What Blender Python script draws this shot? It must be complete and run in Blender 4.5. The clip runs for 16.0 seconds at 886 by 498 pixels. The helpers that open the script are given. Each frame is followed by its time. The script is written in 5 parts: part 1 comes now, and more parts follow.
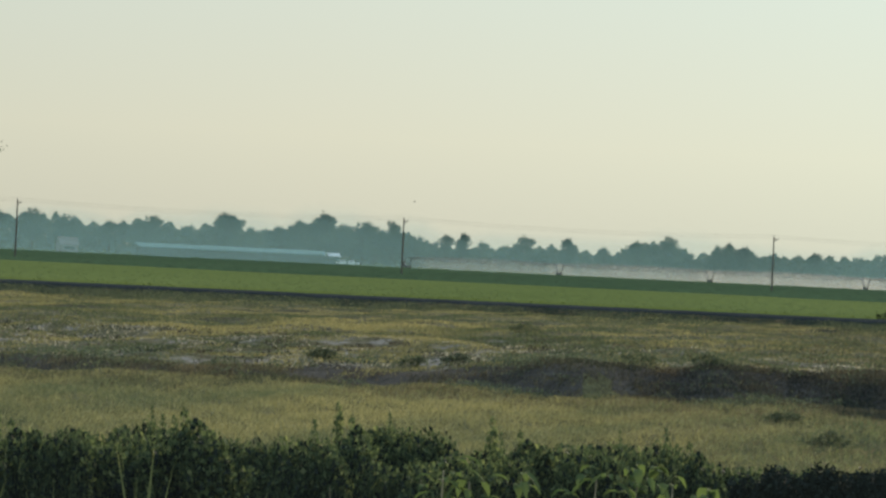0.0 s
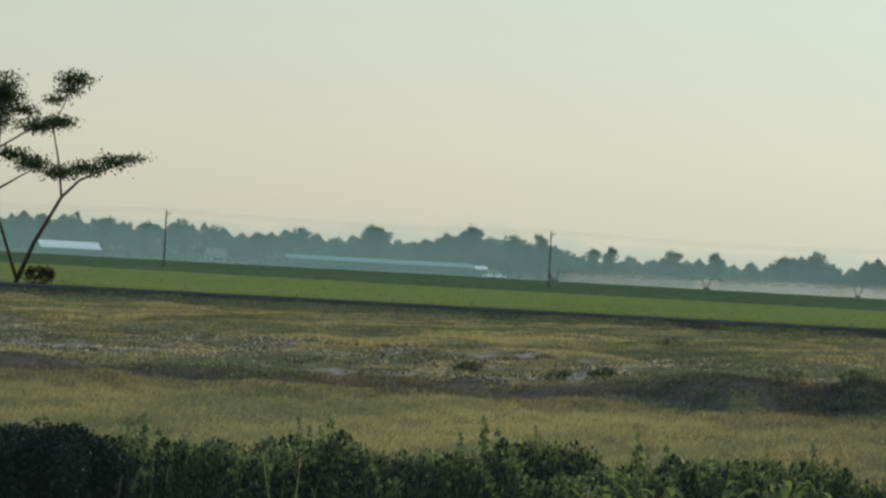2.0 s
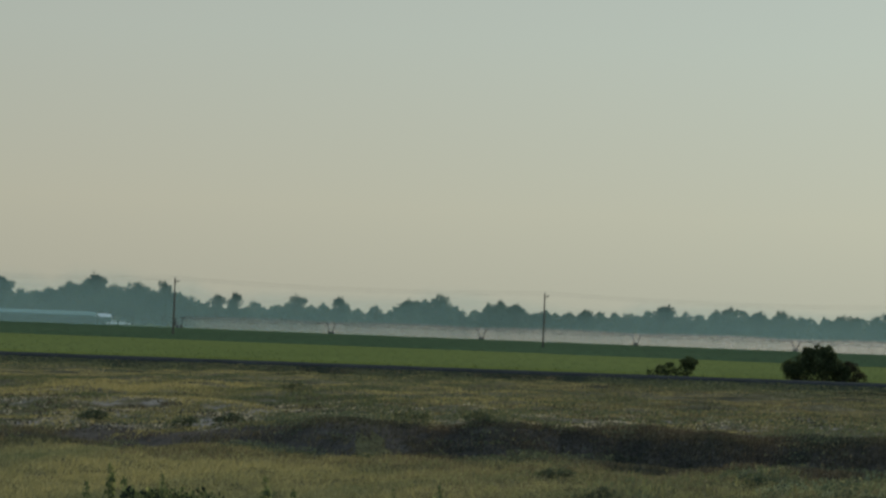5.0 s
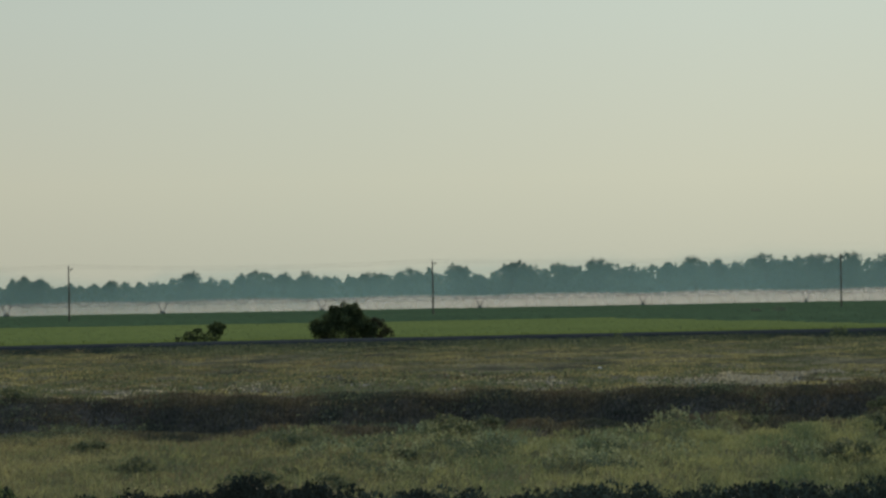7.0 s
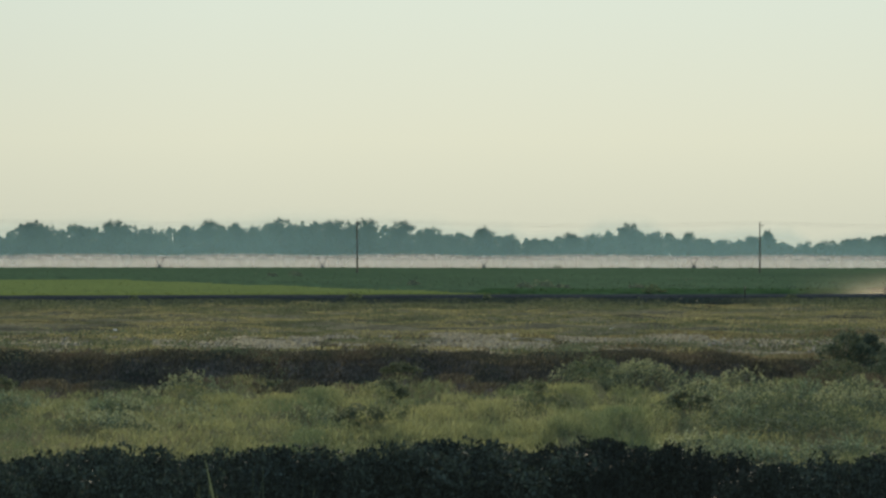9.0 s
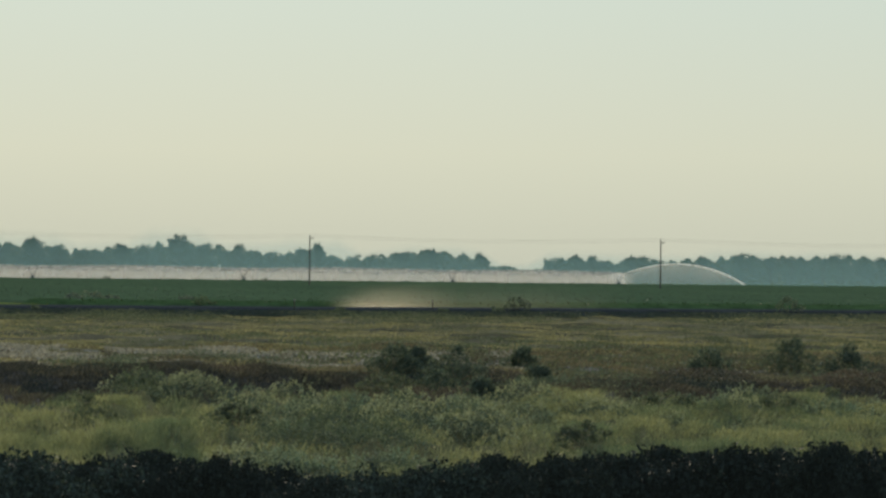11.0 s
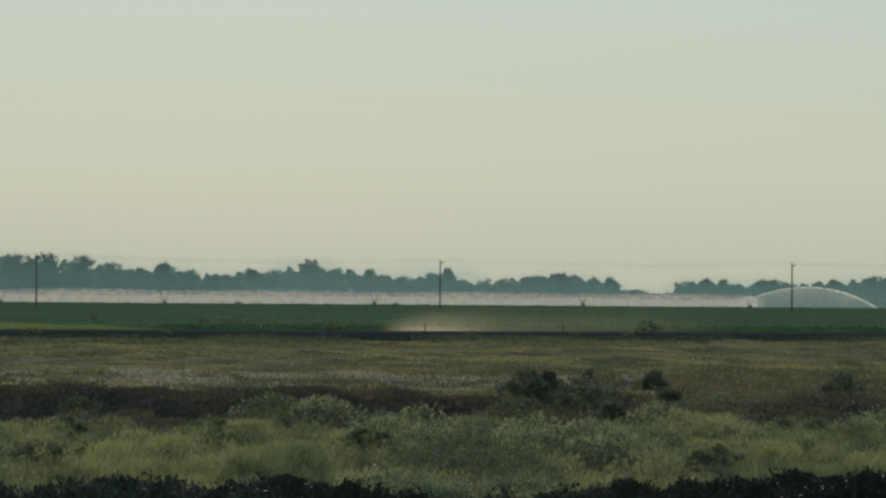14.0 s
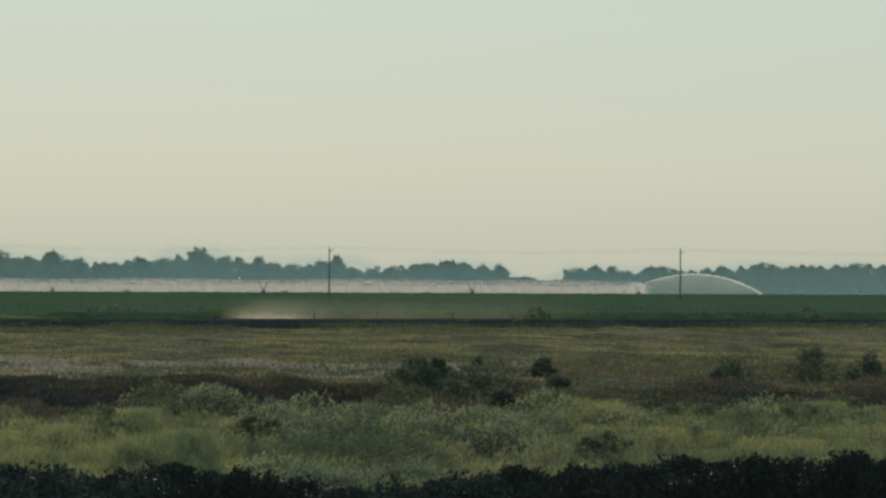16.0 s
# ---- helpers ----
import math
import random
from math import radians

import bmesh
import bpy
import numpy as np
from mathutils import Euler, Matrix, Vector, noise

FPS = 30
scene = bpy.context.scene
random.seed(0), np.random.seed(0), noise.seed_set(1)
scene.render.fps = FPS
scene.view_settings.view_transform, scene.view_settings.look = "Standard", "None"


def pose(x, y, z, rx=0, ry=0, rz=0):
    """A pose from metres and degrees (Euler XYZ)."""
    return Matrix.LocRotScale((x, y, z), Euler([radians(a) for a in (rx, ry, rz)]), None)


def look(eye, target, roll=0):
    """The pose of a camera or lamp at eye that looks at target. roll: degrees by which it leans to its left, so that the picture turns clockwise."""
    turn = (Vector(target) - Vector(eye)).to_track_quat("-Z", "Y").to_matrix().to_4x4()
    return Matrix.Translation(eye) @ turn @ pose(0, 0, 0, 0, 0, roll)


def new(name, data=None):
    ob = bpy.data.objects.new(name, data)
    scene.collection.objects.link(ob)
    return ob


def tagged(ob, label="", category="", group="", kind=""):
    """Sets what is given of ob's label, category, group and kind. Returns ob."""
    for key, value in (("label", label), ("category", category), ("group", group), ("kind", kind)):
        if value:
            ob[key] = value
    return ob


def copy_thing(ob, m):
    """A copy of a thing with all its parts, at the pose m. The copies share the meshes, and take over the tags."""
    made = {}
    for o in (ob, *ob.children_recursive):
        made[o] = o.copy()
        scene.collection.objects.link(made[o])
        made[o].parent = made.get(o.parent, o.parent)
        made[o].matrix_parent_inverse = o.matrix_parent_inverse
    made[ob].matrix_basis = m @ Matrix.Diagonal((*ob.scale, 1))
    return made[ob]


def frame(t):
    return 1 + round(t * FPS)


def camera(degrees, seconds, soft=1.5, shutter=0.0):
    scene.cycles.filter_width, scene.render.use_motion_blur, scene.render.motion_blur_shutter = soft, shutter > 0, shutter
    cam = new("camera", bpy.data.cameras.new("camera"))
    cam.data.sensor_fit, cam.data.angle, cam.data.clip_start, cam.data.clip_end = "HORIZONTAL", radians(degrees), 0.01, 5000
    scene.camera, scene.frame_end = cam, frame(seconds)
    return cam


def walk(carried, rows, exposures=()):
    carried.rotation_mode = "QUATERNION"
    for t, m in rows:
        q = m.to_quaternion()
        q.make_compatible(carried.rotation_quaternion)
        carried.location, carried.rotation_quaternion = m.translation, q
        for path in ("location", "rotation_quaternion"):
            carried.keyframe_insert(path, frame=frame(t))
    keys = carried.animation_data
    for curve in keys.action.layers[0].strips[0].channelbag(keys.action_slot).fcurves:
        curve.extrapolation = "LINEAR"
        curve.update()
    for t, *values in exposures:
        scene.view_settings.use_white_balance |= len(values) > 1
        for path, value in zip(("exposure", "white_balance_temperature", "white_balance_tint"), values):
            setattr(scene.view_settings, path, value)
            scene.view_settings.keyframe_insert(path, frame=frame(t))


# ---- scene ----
EYE = 3.5           # height of the lens over the fields
LENS = 15.0
cam = camera(LENS, 16.0, soft=2.6)
PATH = [
    (0.0, 15.233, 0.178, 2.70), (0.5, 16.321, 0.215, 2.74), (1.0, 17.407, 0.277, 2.80), (1.5, 17.917, 0.292, 2.99),
    (2.0, 17.745, 0.275, 3.10), (2.5, 17.388, 0.339, 3.10), (3.0, 17.256, 0.430, 3.10), (3.2, 17.10, 0.494, 3.0),
    (4.2, 14.6, 1.02, 2.6), (5.3, 9.741, 1.368, 2.05), (5.5, 8.466, 1.352, 1.90), (6.0, 5.475, 1.278, 0.80),
    (6.5, 3.997, 1.042, 0.30), (7.0, 3.273, 0.837, -1.05), (7.5, 0.910, 0.652, -0.66), (8.0, -0.854, 0.419, -0.45),
    (8.5, -3.007, 0.246, -0.52), (9.0, -4.922, 0.144, 0.05), (9.5, -7.668, 0.208, 0.32), (10.0, -10.271, 0.273, 0.60),
    (10.2, -11.133, 0.289, 0.66), (11.2, -12.6, 0.40, 0.6), (12.3, -11.779, 0.549, 0.50), (12.5, -11.626, 0.619, 0.45),
    (13.0, -11.203, 0.723, 0.20), (13.5, -10.762, 0.716, 0.20), (14.0, -10.346, 0.779, 0.42), (14.5, -11.053, 0.412, 0.60),
    (15.0, -11.768, 0.412, 0.37), (15.5, -12.244, 0.425, 0.20), (16.0, -12.235, 0.576, 0.25),
]


def aim(yaw, pitch, roll):
    """The pose of the lens: heading to the left, upward tilt, and clockwise turn of the picture, in degrees."""
    return pose(0, 0, EYE, 90, 0, yaw) @ pose(0, 0, 0, pitch) @ pose(0, 0, 0, 0, 0, roll)


EXPOSURES = [(0, 0.18), (1.5, 0.12), (2.5, 0.08), (3.2, 0.02), (5.3, -0.52), (6.5, -0.5), (7.0, -0.36), (8.0, -0.18), (9.0, -0.02), (10.0, -0.06), (12.3, -0.28), (13.0, -0.34), (14.0, -0.37), (14.5, -0.27), (15.5, -0.18), (16.0, -0.27)]
walk(cam, [(t, aim(a, b, c)) for t, a, b, c in PATH], EXPOSURES)

# ---- daylight: a low hazy sun ahead, and a milky sky ----
SUN_EL, SUN_AZ = 18.0, 6.0
world = bpy.data.worlds.new("hazy_evening")
scene.world = world
world.use_nodes = True
wn, wl = world.node_tree.nodes, world.node_tree.links
wn.clear()
sky = wn.new("ShaderNodeTexSky")
sky.sky_type, sky.sun_disc = "NISHITA", False
sky.sun_elevation, sky.sun_rotation = radians(SUN_EL), radians(SUN_AZ)
sky.air_density, sky.dust_density, sky.ozone_density = 1.0, 3.0, 1.0
sky_level = wn.new("ShaderNodeVectorMath")
sky_level.operation = "SCALE"
sky_level.inputs["Scale"].default_value = 0.055
coord = wn.new("ShaderNodeTexCoord")
split = wn.new("ShaderNodeSeparateXYZ")
ramp = wn.new("ShaderNodeValToRGB")
ramp.color_ramp.elements[0].position, ramp.color_ramp.elements[0].color = 0.0, (0.60, 0.62, 0.50, 1)
ramp.color_ramp.elements[1].position, ramp.color_ramp.elements[1].color = 0.30, (0.40, 0.56, 0.72, 1)
mid = ramp.color_ramp.elements.new(0.035)
mid.color = (0.68, 0.71, 0.57, 1)
upper = ramp.color_ramp.elements.new(0.085)
upper.color = (0.64, 0.74, 0.66, 1)
veil = wn.new("ShaderNodeMix")
veil.data_type = "RGBA"
veil.inputs["Factor"].default_value = 0.975
back = wn.new("ShaderNodeBackground")
back.inputs["Strength"].default_value = 1.0
wout = wn.new("ShaderNodeOutputWorld")
wl.new(sky.outputs["Color"], sky_level.inputs[0])
wl.new(coord.outputs["Generated"], split.inputs[0])
wl.new(split.outputs["Z"], ramp.inputs["Fac"])
wl.new(sky_level.outputs["Vector"], veil.inputs["A"])
wl.new(ramp.outputs["Color"], veil.inputs["B"])
glow = wn.new("ShaderNodeMapRange")      # the haze shines more towards the sun
glow.inputs["From Min"].default_value, glow.inputs["From Max"].default_value = -0.45, 0.02
glow.inputs["To Min"].default_value, glow.inputs["To Max"].default_value = 0.825, 1.03
wl.new(split.outputs["X"], glow.inputs["Value"])
shine = wn.new("ShaderNodeVectorMath")
shine.operation = "SCALE"
wl.new(veil.outputs["Result"], shine.inputs[0])
wl.new(glow.outputs["Result"], shine.inputs["Scale"])
warm = wn.new("ShaderNodeMix")           # and is a shade warmer over the farm
warm.data_type = "VECTOR"
ends = [i for i in warm.inputs if i.type == "VECTOR" and i.name in "AB"]
ends[0].default_value, ends[1].default_value = (1.045, 1.0, 0.985), (1.0, 1.0, 1.0)
warmth = wn.new("ShaderNodeMapRange")
warmth.inputs["From Min"].default_value, warmth.inputs["From Max"].default_value = -0.30, -0.10
wl.new(split.outputs["X"], warmth.inputs["Value"])
wl.new(warmth.outputs["Result"], warm.inputs["Factor"])
toned = wn.new("ShaderNodeVectorMath")
toned.operation = "MULTIPLY"
wl.new(shine.outputs["Vector"], toned.inputs[0])
wl.new([o for o in warm.outputs if o.type == "VECTOR"][0], toned.inputs[1])
wl.new(toned.outputs["Vector"], back.inputs["Color"])
wl.new(back.outputs["Background"], wout.inputs["Surface"])

sun_data = bpy.data.lights.new("sun", "SUN")
sun_data.energy, sun_data.angle, sun_data.color = 3.6, radians(2.0), (1.0, 0.86, 0.62)
sun = new("sun", sun_data)
sun.matrix_world = look((300 * math.sin(radians(SUN_AZ)) * math.cos(radians(SUN_EL)), 300 * math.cos(radians(SUN_AZ)) * math.cos(radians(SUN_EL)), 300 * math.sin(radians(SUN_EL))), (0, 0, 0))

rng = np.random.default_rng(7)


# ---- materials ----
def nodes_of(name):
    m = bpy.data.materials.new(name)
    m.use_nodes = True
    m.node_tree.nodes.clear()
    return m, m.node_tree.nodes, m.node_tree.links


def noise_node(nt, ln, scale, detail=4.0, stretch=None, rough=0.6):
    tc = nt.new("ShaderNodeTexCoord")
    tex = nt.new("ShaderNodeTexNoise")
    tex.inputs["Scale"].default_value, tex.inputs["Detail"].default_value, tex.inputs["Roughness"].default_value = scale, detail, rough
    if stretch:
        mp = nt.new("ShaderNodeMapping")
        mp.inputs["Scale"].default_value = stretch
        ln.new(tc.outputs["Object"], mp.inputs["Vector"])
        ln.new(mp.outputs["Vector"], tex.inputs["Vector"])
    else:
        ln.new(tc.outputs["Object"], tex.inputs["Vector"])
    return tex


def ramp_node(nt, ln, value, stops):
    r = nt.new("ShaderNodeValToRGB")
    while len(r.color_ramp.elements) < len(stops):
        r.color_ramp.elements.new(0.5)
    for e, (p, c) in zip(r.color_ramp.elements, stops):
        e.position, e.color = p, (*c, 1)
    ln.new(value, r.inputs["Fac"])
    return r.outputs["Color"]


def mixed(nt, ln, fac, a, b, kind="MIX"):
    m = nt.new("ShaderNodeMix")
    m.data_type, m.blend_type = "RGBA", kind
    for key, value in (("Factor", fac), ("A", a), ("B", b)):
        if isinstance(value, (int, float)):
            m.inputs[key].default_value = value if key == "Factor" else (value, value, value, 1)
        elif isinstance(value, tuple):
            m.inputs[key].default_value = (*value, 1)
        else:
            ln.new(value, m.inputs[key])
    return m.outputs["Result"]


def soil(name, stops, scale, fine, bump=0.3, rough=0.95, stretch=None):
    """Ground: broad patches, fine grain over them, and relief."""
    m, nt, ln = nodes_of(name)
    broad = noise_node(nt, ln, scale, 5, stretch)
    grain = noise_node(nt, ln, fine, 4)
    col = ramp_node(nt, ln, broad.outputs["Fac"], stops)
    dark = ramp_node(nt, ln, grain.outputs["Fac"], [(0.3, (0.55, 0.55, 0.55)), (0.7, (1.25, 1.25, 1.25))])
    col = mixed(nt, ln, 1.0, col, dark, "MULTIPLY")
    bs = nt.new("ShaderNodeBsdfPrincipled")
    ln.new(col, bs.inputs["Base Color"])
    bs.inputs["Roughness"].default_value = rough
    bs.inputs["Specular IOR Level"].default_value = 0.0
    bp = nt.new("ShaderNodeBump")
    bp.inputs["Strength"].default_value, bp.inputs["Distance"].default_value = bump, 0.3
    ln.new(grain.outputs["Fac"], bp.inputs["Height"])
    ln.new(bp.outputs["Normal"], bs.inputs["Normal"])
    out = nt.new("ShaderNodeOutputMaterial")
    ln.new(bs.outputs["BSDF"], out.inputs["Surface"])
    return m


def leaves(name, stops, through_light=0.4, patch=0.0, patch_stops=None):
    """Foliage: each leaf its own shade; light shines through. patch: scale of broader patches of colour."""
    m, nt, ln = nodes_of(name)
    geo = nt.new("ShaderNodeNewGeometry")
    col = ramp_node(nt, ln, geo.outputs["Random Per Island"], stops)
    if patch:
        pn = noise_node(nt, ln, patch, 3, (1.5, 0.32, 1))
        col = mixed(nt, ln, 1.0, col, ramp_node(nt, ln, pn.outputs["Fac"], patch_stops), "MULTIPLY")
    info = nt.new("ShaderNodeObjectInfo")
    each = ramp_node(nt, ln, info.outputs["Random"], [(0.0, (0.8, 0.82, 0.85)), (1.0, (1.15, 1.12, 1.05))])
    col = mixed(nt, ln, 1.0, col, each, "MULTIPLY")
    d, tr = nt.new("ShaderNodeBsdfPrincipled"), nt.new("ShaderNodeBsdfTranslucent")
    d.inputs["Roughness"].default_value, d.inputs["Specular IOR Level"].default_value = 0.75, 0.08
    ln.new(col, d.inputs["Base Color"])
    ln.new(mixed(nt, ln, 1.0, col, (1.08, 1.1, 0.82), "MULTIPLY"), tr.inputs["Color"])
    mx = nt.new("ShaderNodeMixShader")
    mx.inputs["Fac"].default_value = through_light
    ln.new(d.outputs["BSDF"], mx.inputs[1])
    ln.new(tr.outputs["BSDF"], mx.inputs[2])
    out = nt.new("ShaderNodeOutputMaterial")
    ln.new(mx.outputs["Shader"], out.inputs["Surface"])
    return m


def mist(name, colour, scale, low, high, amount=1.0, stretch=None, through_light=0.6):
    """Airborne water or dust: part clear, part scattering, as dense as the mesh's own 'dens' says."""
    m, nt, ln = nodes_of(name)
    at = nt.new("ShaderNodeAttribute")
    at.attribute_name = "dens"
    tex = noise_node(nt, ln, scale, 4, stretch)
    cloud = nt.new("ShaderNodeMapRange")
    cloud.inputs["From Min"].default_value, cloud.inputs["From Max"].default_value = low, high
    ln.new(tex.outputs["Fac"], cloud.inputs["Value"])
    mul = nt.new("ShaderNodeMath")
    mul.operation = "MULTIPLY"
    ln.new(at.outputs["Fac"], mul.inputs[0])
    ln.new(cloud.outputs["Result"], mul.inputs[1])
    mul2 = nt.new("ShaderNodeMath")
    mul2.operation, mul2.use_clamp = "MULTIPLY", True
    mul2.inputs[1].default_value = amount
    ln.new(mul.outputs["Value"], mul2.inputs[0])
    d, tr, clear = nt.new("ShaderNodeBsdfDiffuse"), nt.new("ShaderNodeBsdfTranslucent"), nt.new("ShaderNodeBsdfTransparent")
    d.inputs["Color"].default_value = tr.inputs["Color"].default_value = (*colour, 1)
    body, mx = nt.new("ShaderNodeMixShader"), nt.new("ShaderNodeMixShader")
    body.inputs["Fac"].default_value = through_light
    ln.new(d.outputs["BSDF"], body.inputs[1])
    ln.new(tr.outputs["BSDF"], body.inputs[2])
    ln.new(mul2.outputs["Value"], mx.inputs["Fac"])
    ln.new(clear.outputs["BSDF"], mx.inputs[1])
    ln.new(body.outputs["Shader"], mx.inputs[2])
    out = nt.new("ShaderNodeOutputMaterial")
    ln.new(mx.outputs["Shader"], out.inputs["Surface"])
    return m


def solid(name, colour, rough=0.6, metal=0.0, fine=8.0, vary=0.25, stretch=None):
    m, nt, ln = nodes_of(name)
    tex = noise_node(nt, ln, fine, 5, stretch)
    lo, hi = tuple(c * (1 - vary) for c in colour), tuple(min(1, c * (1 + vary)) for c in colour)
    bs = nt.new("ShaderNodeBsdfPrincipled")
    ln.new(ramp_node(nt, ln, tex.outputs["Fac"], [(0.3, lo), (0.7, hi)]), bs.inputs["Base Color"])
    bs.inputs["Roughness"].default_value, bs.inputs["Metallic"].default_value = rough, metal
    bs.inputs["Specular IOR Level"].default_value = 0.1 if rough >= 0.7 else 0.4
    bp = nt.new("ShaderNodeBump")
    bp.inputs["Strength"].default_value, bp.inputs["Distance"].default_value = 0.2, 0.02
    ln.new(tex.outputs["Fac"], bp.inputs["Height"])
    ln.new(bp.outputs["Normal"], bs.inputs["Normal"])
    out = nt.new("ShaderNodeOutputMaterial")
    ln.new(bs.outputs["BSDF"], out.inputs["Surface"])
    return m


M_NEAR = soil("rough_grass_soil", [(0.35, (0.085, 0.085, 0.045)), (0.6, (0.16, 0.15, 0.08))], 0.25, 5.0)
# dark soil; part of the bank's shade is put into this colour too
M_BANK = soil("dark_shaded_bank_soil", [(0.35, (0.064, 0.058, 0.051)), (0.65, (0.125, 0.112, 0.096))], 0.5, 6.0)
M_DRY = soil("dry_patchy_soil", [(0.30, (0.075, 0.072, 0.045)), (0.45, (0.13, 0.122, 0.075)), (0.54, (0.16, 0.148, 0.10)), (0.60, (0.24, 0.225, 0.195)), (0.75, (0.29, 0.275, 0.25))], 1.5, 5.0, stretch=(0.8, 0.35, 1))
M_YELLOW = soil("yellow_grass_soil", [(0.38, (0.07, 0.07, 0.05)), (0.58, (0.18, 0.165, 0.105))], 0.12, 2.5)
# verge soil, darkened so its slope carries shade in the colour
M_VERGE = soil("verge_soil", [(0.35, (0.026, 0.028, 0.022)), (0.65, (0.05, 0.05, 0.035))], 0.2, 3.0)
M_FIELD = soil("green_field", [(0.3, (0.108, 0.142, 0.033)), (0.7, (0.142, 0.176, 0.045))], 0.02, 0.9, 0.3, stretch=(1, 0.3, 1))
M_CROP = soil("dark_crop", [(0.3, (0.034, 0.068, 0.030)), (0.7, (0.052, 0.092, 0.040))], 0.02, 0.6, 0.4, stretch=(1, 0.3, 1))
M_FAR = soil("far_pasture", [(0.35, (0.06, 0.085, 0.03)), (0.65, (0.09, 0.11, 0.04))], 0.01, 0.4)
M_ROAD = soil("gravel_road", [(0.35, (0.040, 0.046, 0.050)), (0.65, (0.062, 0.068, 0.072))], 0.5, 6.0, 0.15, 1.0)
# the road bank's shaded face: its shade is put into a slate colour
M_ROADBANK = soil("shade_road_bank", [(0.35, (0.027, 0.033, 0.036)), (0.65, (0.044, 0.051, 0.055))], 0.4, 4.0)
M_GRASS = leaves("olive_grass", [(0.0, (0.132, 0.152, 0.092)), (0.6, (0.215, 0.240, 0.147)), (1.0, (0.30, 0.32, 0.206))], 0.5, 0.34, [(0.38, (0.58, 0.68, 0.70)), (0.58, (1.12, 1.05, 0.95))])
M_PALEGRASS = leaves("pale_meadow_grass", [(0.0, (0.18, 0.185, 0.112)), (0.6, (0.28, 0.275, 0.172)), (1.0, (0.37, 0.36, 0.235))], 0.5, 0.14, [(0.36, (0.48, 0.58, 0.62)), (0.58, (1.1, 1.03, 0.92))])
M_BROWNWEED = leaves("brown_weed", [(0.0, (0.105, 0.096, 0.072)), (0.6, (0.168, 0.155, 0.114)), (1.0, (0.25, 0.232, 0.17))], 0.3, 0.25, [(0.36, (0.5, 0.6, 0.62)), (0.6, (1.1, 1.0, 0.9))])
M_STRAW = leaves("yellow_grass", [(0.0, (0.17, 0.17, 0.105)), (0.6, (0.29, 0.28, 0.173)), (1.0, (0.42, 0.40, 0.26))], 0.4, 0.16, [(0.40, (0.38, 0.46, 0.48)), (0.57, (1.15, 1.07, 0.95))])
M_PALESTRAW = leaves("pale_yellow_grass", [(0.0, (0.18, 0.176, 0.112)), (0.6, (0.285, 0.273, 0.172)), (1.0, (0.385, 0.36, 0.235))], 0.45, 0.14, [(0.40, (0.34, 0.44, 0.46)), (0.57, (1.12, 1.05, 0.9))])
M_WEED = leaves("grey_green_weed", [(0.0, (0.05, 0.072, 0.052)), (0.6, (0.095, 0.125, 0.086)), (0.9, (0.13, 0.158, 0.108)), (1.0, (0.17, 0.195, 0.135))], 0.45)
M_SOFTWEED = leaves("pale_weed", [(0.0, (0.07, 0.09, 0.06)), (0.6, (0.115, 0.135, 0.09)), (1.0, (0.20, 0.21, 0.14))], 0.4)
M_DARKWEED = leaves("dark_weed", [(0.0, (0.060, 0.058, 0.050)), (0.6, (0.106, 0.100, 0.086)), (1.0, (0.19, 0.18, 0.15))], 0.3, 0.3, [(0.36, (0.5, 0.62, 0.66)), (0.6, (1.15, 1.0, 0.9))])
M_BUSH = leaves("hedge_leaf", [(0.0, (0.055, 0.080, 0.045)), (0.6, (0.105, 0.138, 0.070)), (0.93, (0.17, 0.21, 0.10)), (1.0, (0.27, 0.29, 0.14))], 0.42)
M_DITCHWEED = leaves("dark_ditch_weed", [(0.0, (0.058, 0.080, 0.062)), (0.7, (0.098, 0.126, 0.096)), (1.0, (0.19, 0.22, 0.155))], 0.36)
# raised above M_SHADE; in the hedge it paints in a glass reflection
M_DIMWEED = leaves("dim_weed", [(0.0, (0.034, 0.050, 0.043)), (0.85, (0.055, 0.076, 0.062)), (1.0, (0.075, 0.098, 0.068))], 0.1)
M_SILVERWEED = leaves("silvery_weed", [(0.0, (0.175, 0.205, 0.145)), (0.6, (0.25, 0.283, 0.20)), (1.0, (0.335, 0.365, 0.262))], 0.32, 0.5, [(0.38, (0.55, 0.68, 0.72)), (0.58, (1.1, 1.04, 0.95))])
M_BROADLEAF = leaves("broad_leaf", [(0.0, (0.085, 0.125, 0.045)), (1.0, (0.17, 0.225, 0.085))], 0.5)
M_REED = leaves("pale_reed", [(0.0, (0.22, 0.26, 0.08)), (1.0, (0.34, 0.33, 0.16))], 0.5)
M_SEED = leaves("seed_heads", [(0.0, (0.16, 0.165, 0.105)), (1.0, (0.29, 0.285, 0.20))], 0.5)
# shade painted into leaf colour: bush insides and the dark hedge
M_SHADE = leaves("shade_coloured_leaf", [(0.0, (0.018, 0.026, 0.022)), (0.9, (0.027, 0.036, 0.029)), (1.0, (0.036, 0.046, 0.032))], 0.04)
# bluish and lightened: part of the haze is put into this leaf colour
M_TREE = leaves("tree_leaf", [(0.0, (0.050, 0.078, 0.068)), (1.0, (0.080, 0.118, 0.100))], 0.25)
M_DARKTREE = leaves("dark_tree_leaf", [(0.0, (0.034, 0.048, 0.027)), (0.8, (0.072, 0.092, 0.045)), (1.0, (0.14, 0.165, 0.08))], 0.34)
M_BROWNLEAF = leaves("withered_leaf", [(0.0, (0.030, 0.032, 0.019)), (1.0, (0.068, 0.062, 0.038))], 0.25)
M_CROPLEAF = leaves("crop_leaf", [(0.0, (0.036, 0.068, 0.030)), (1.0, (0.056, 0.094, 0.042))], 0.15)
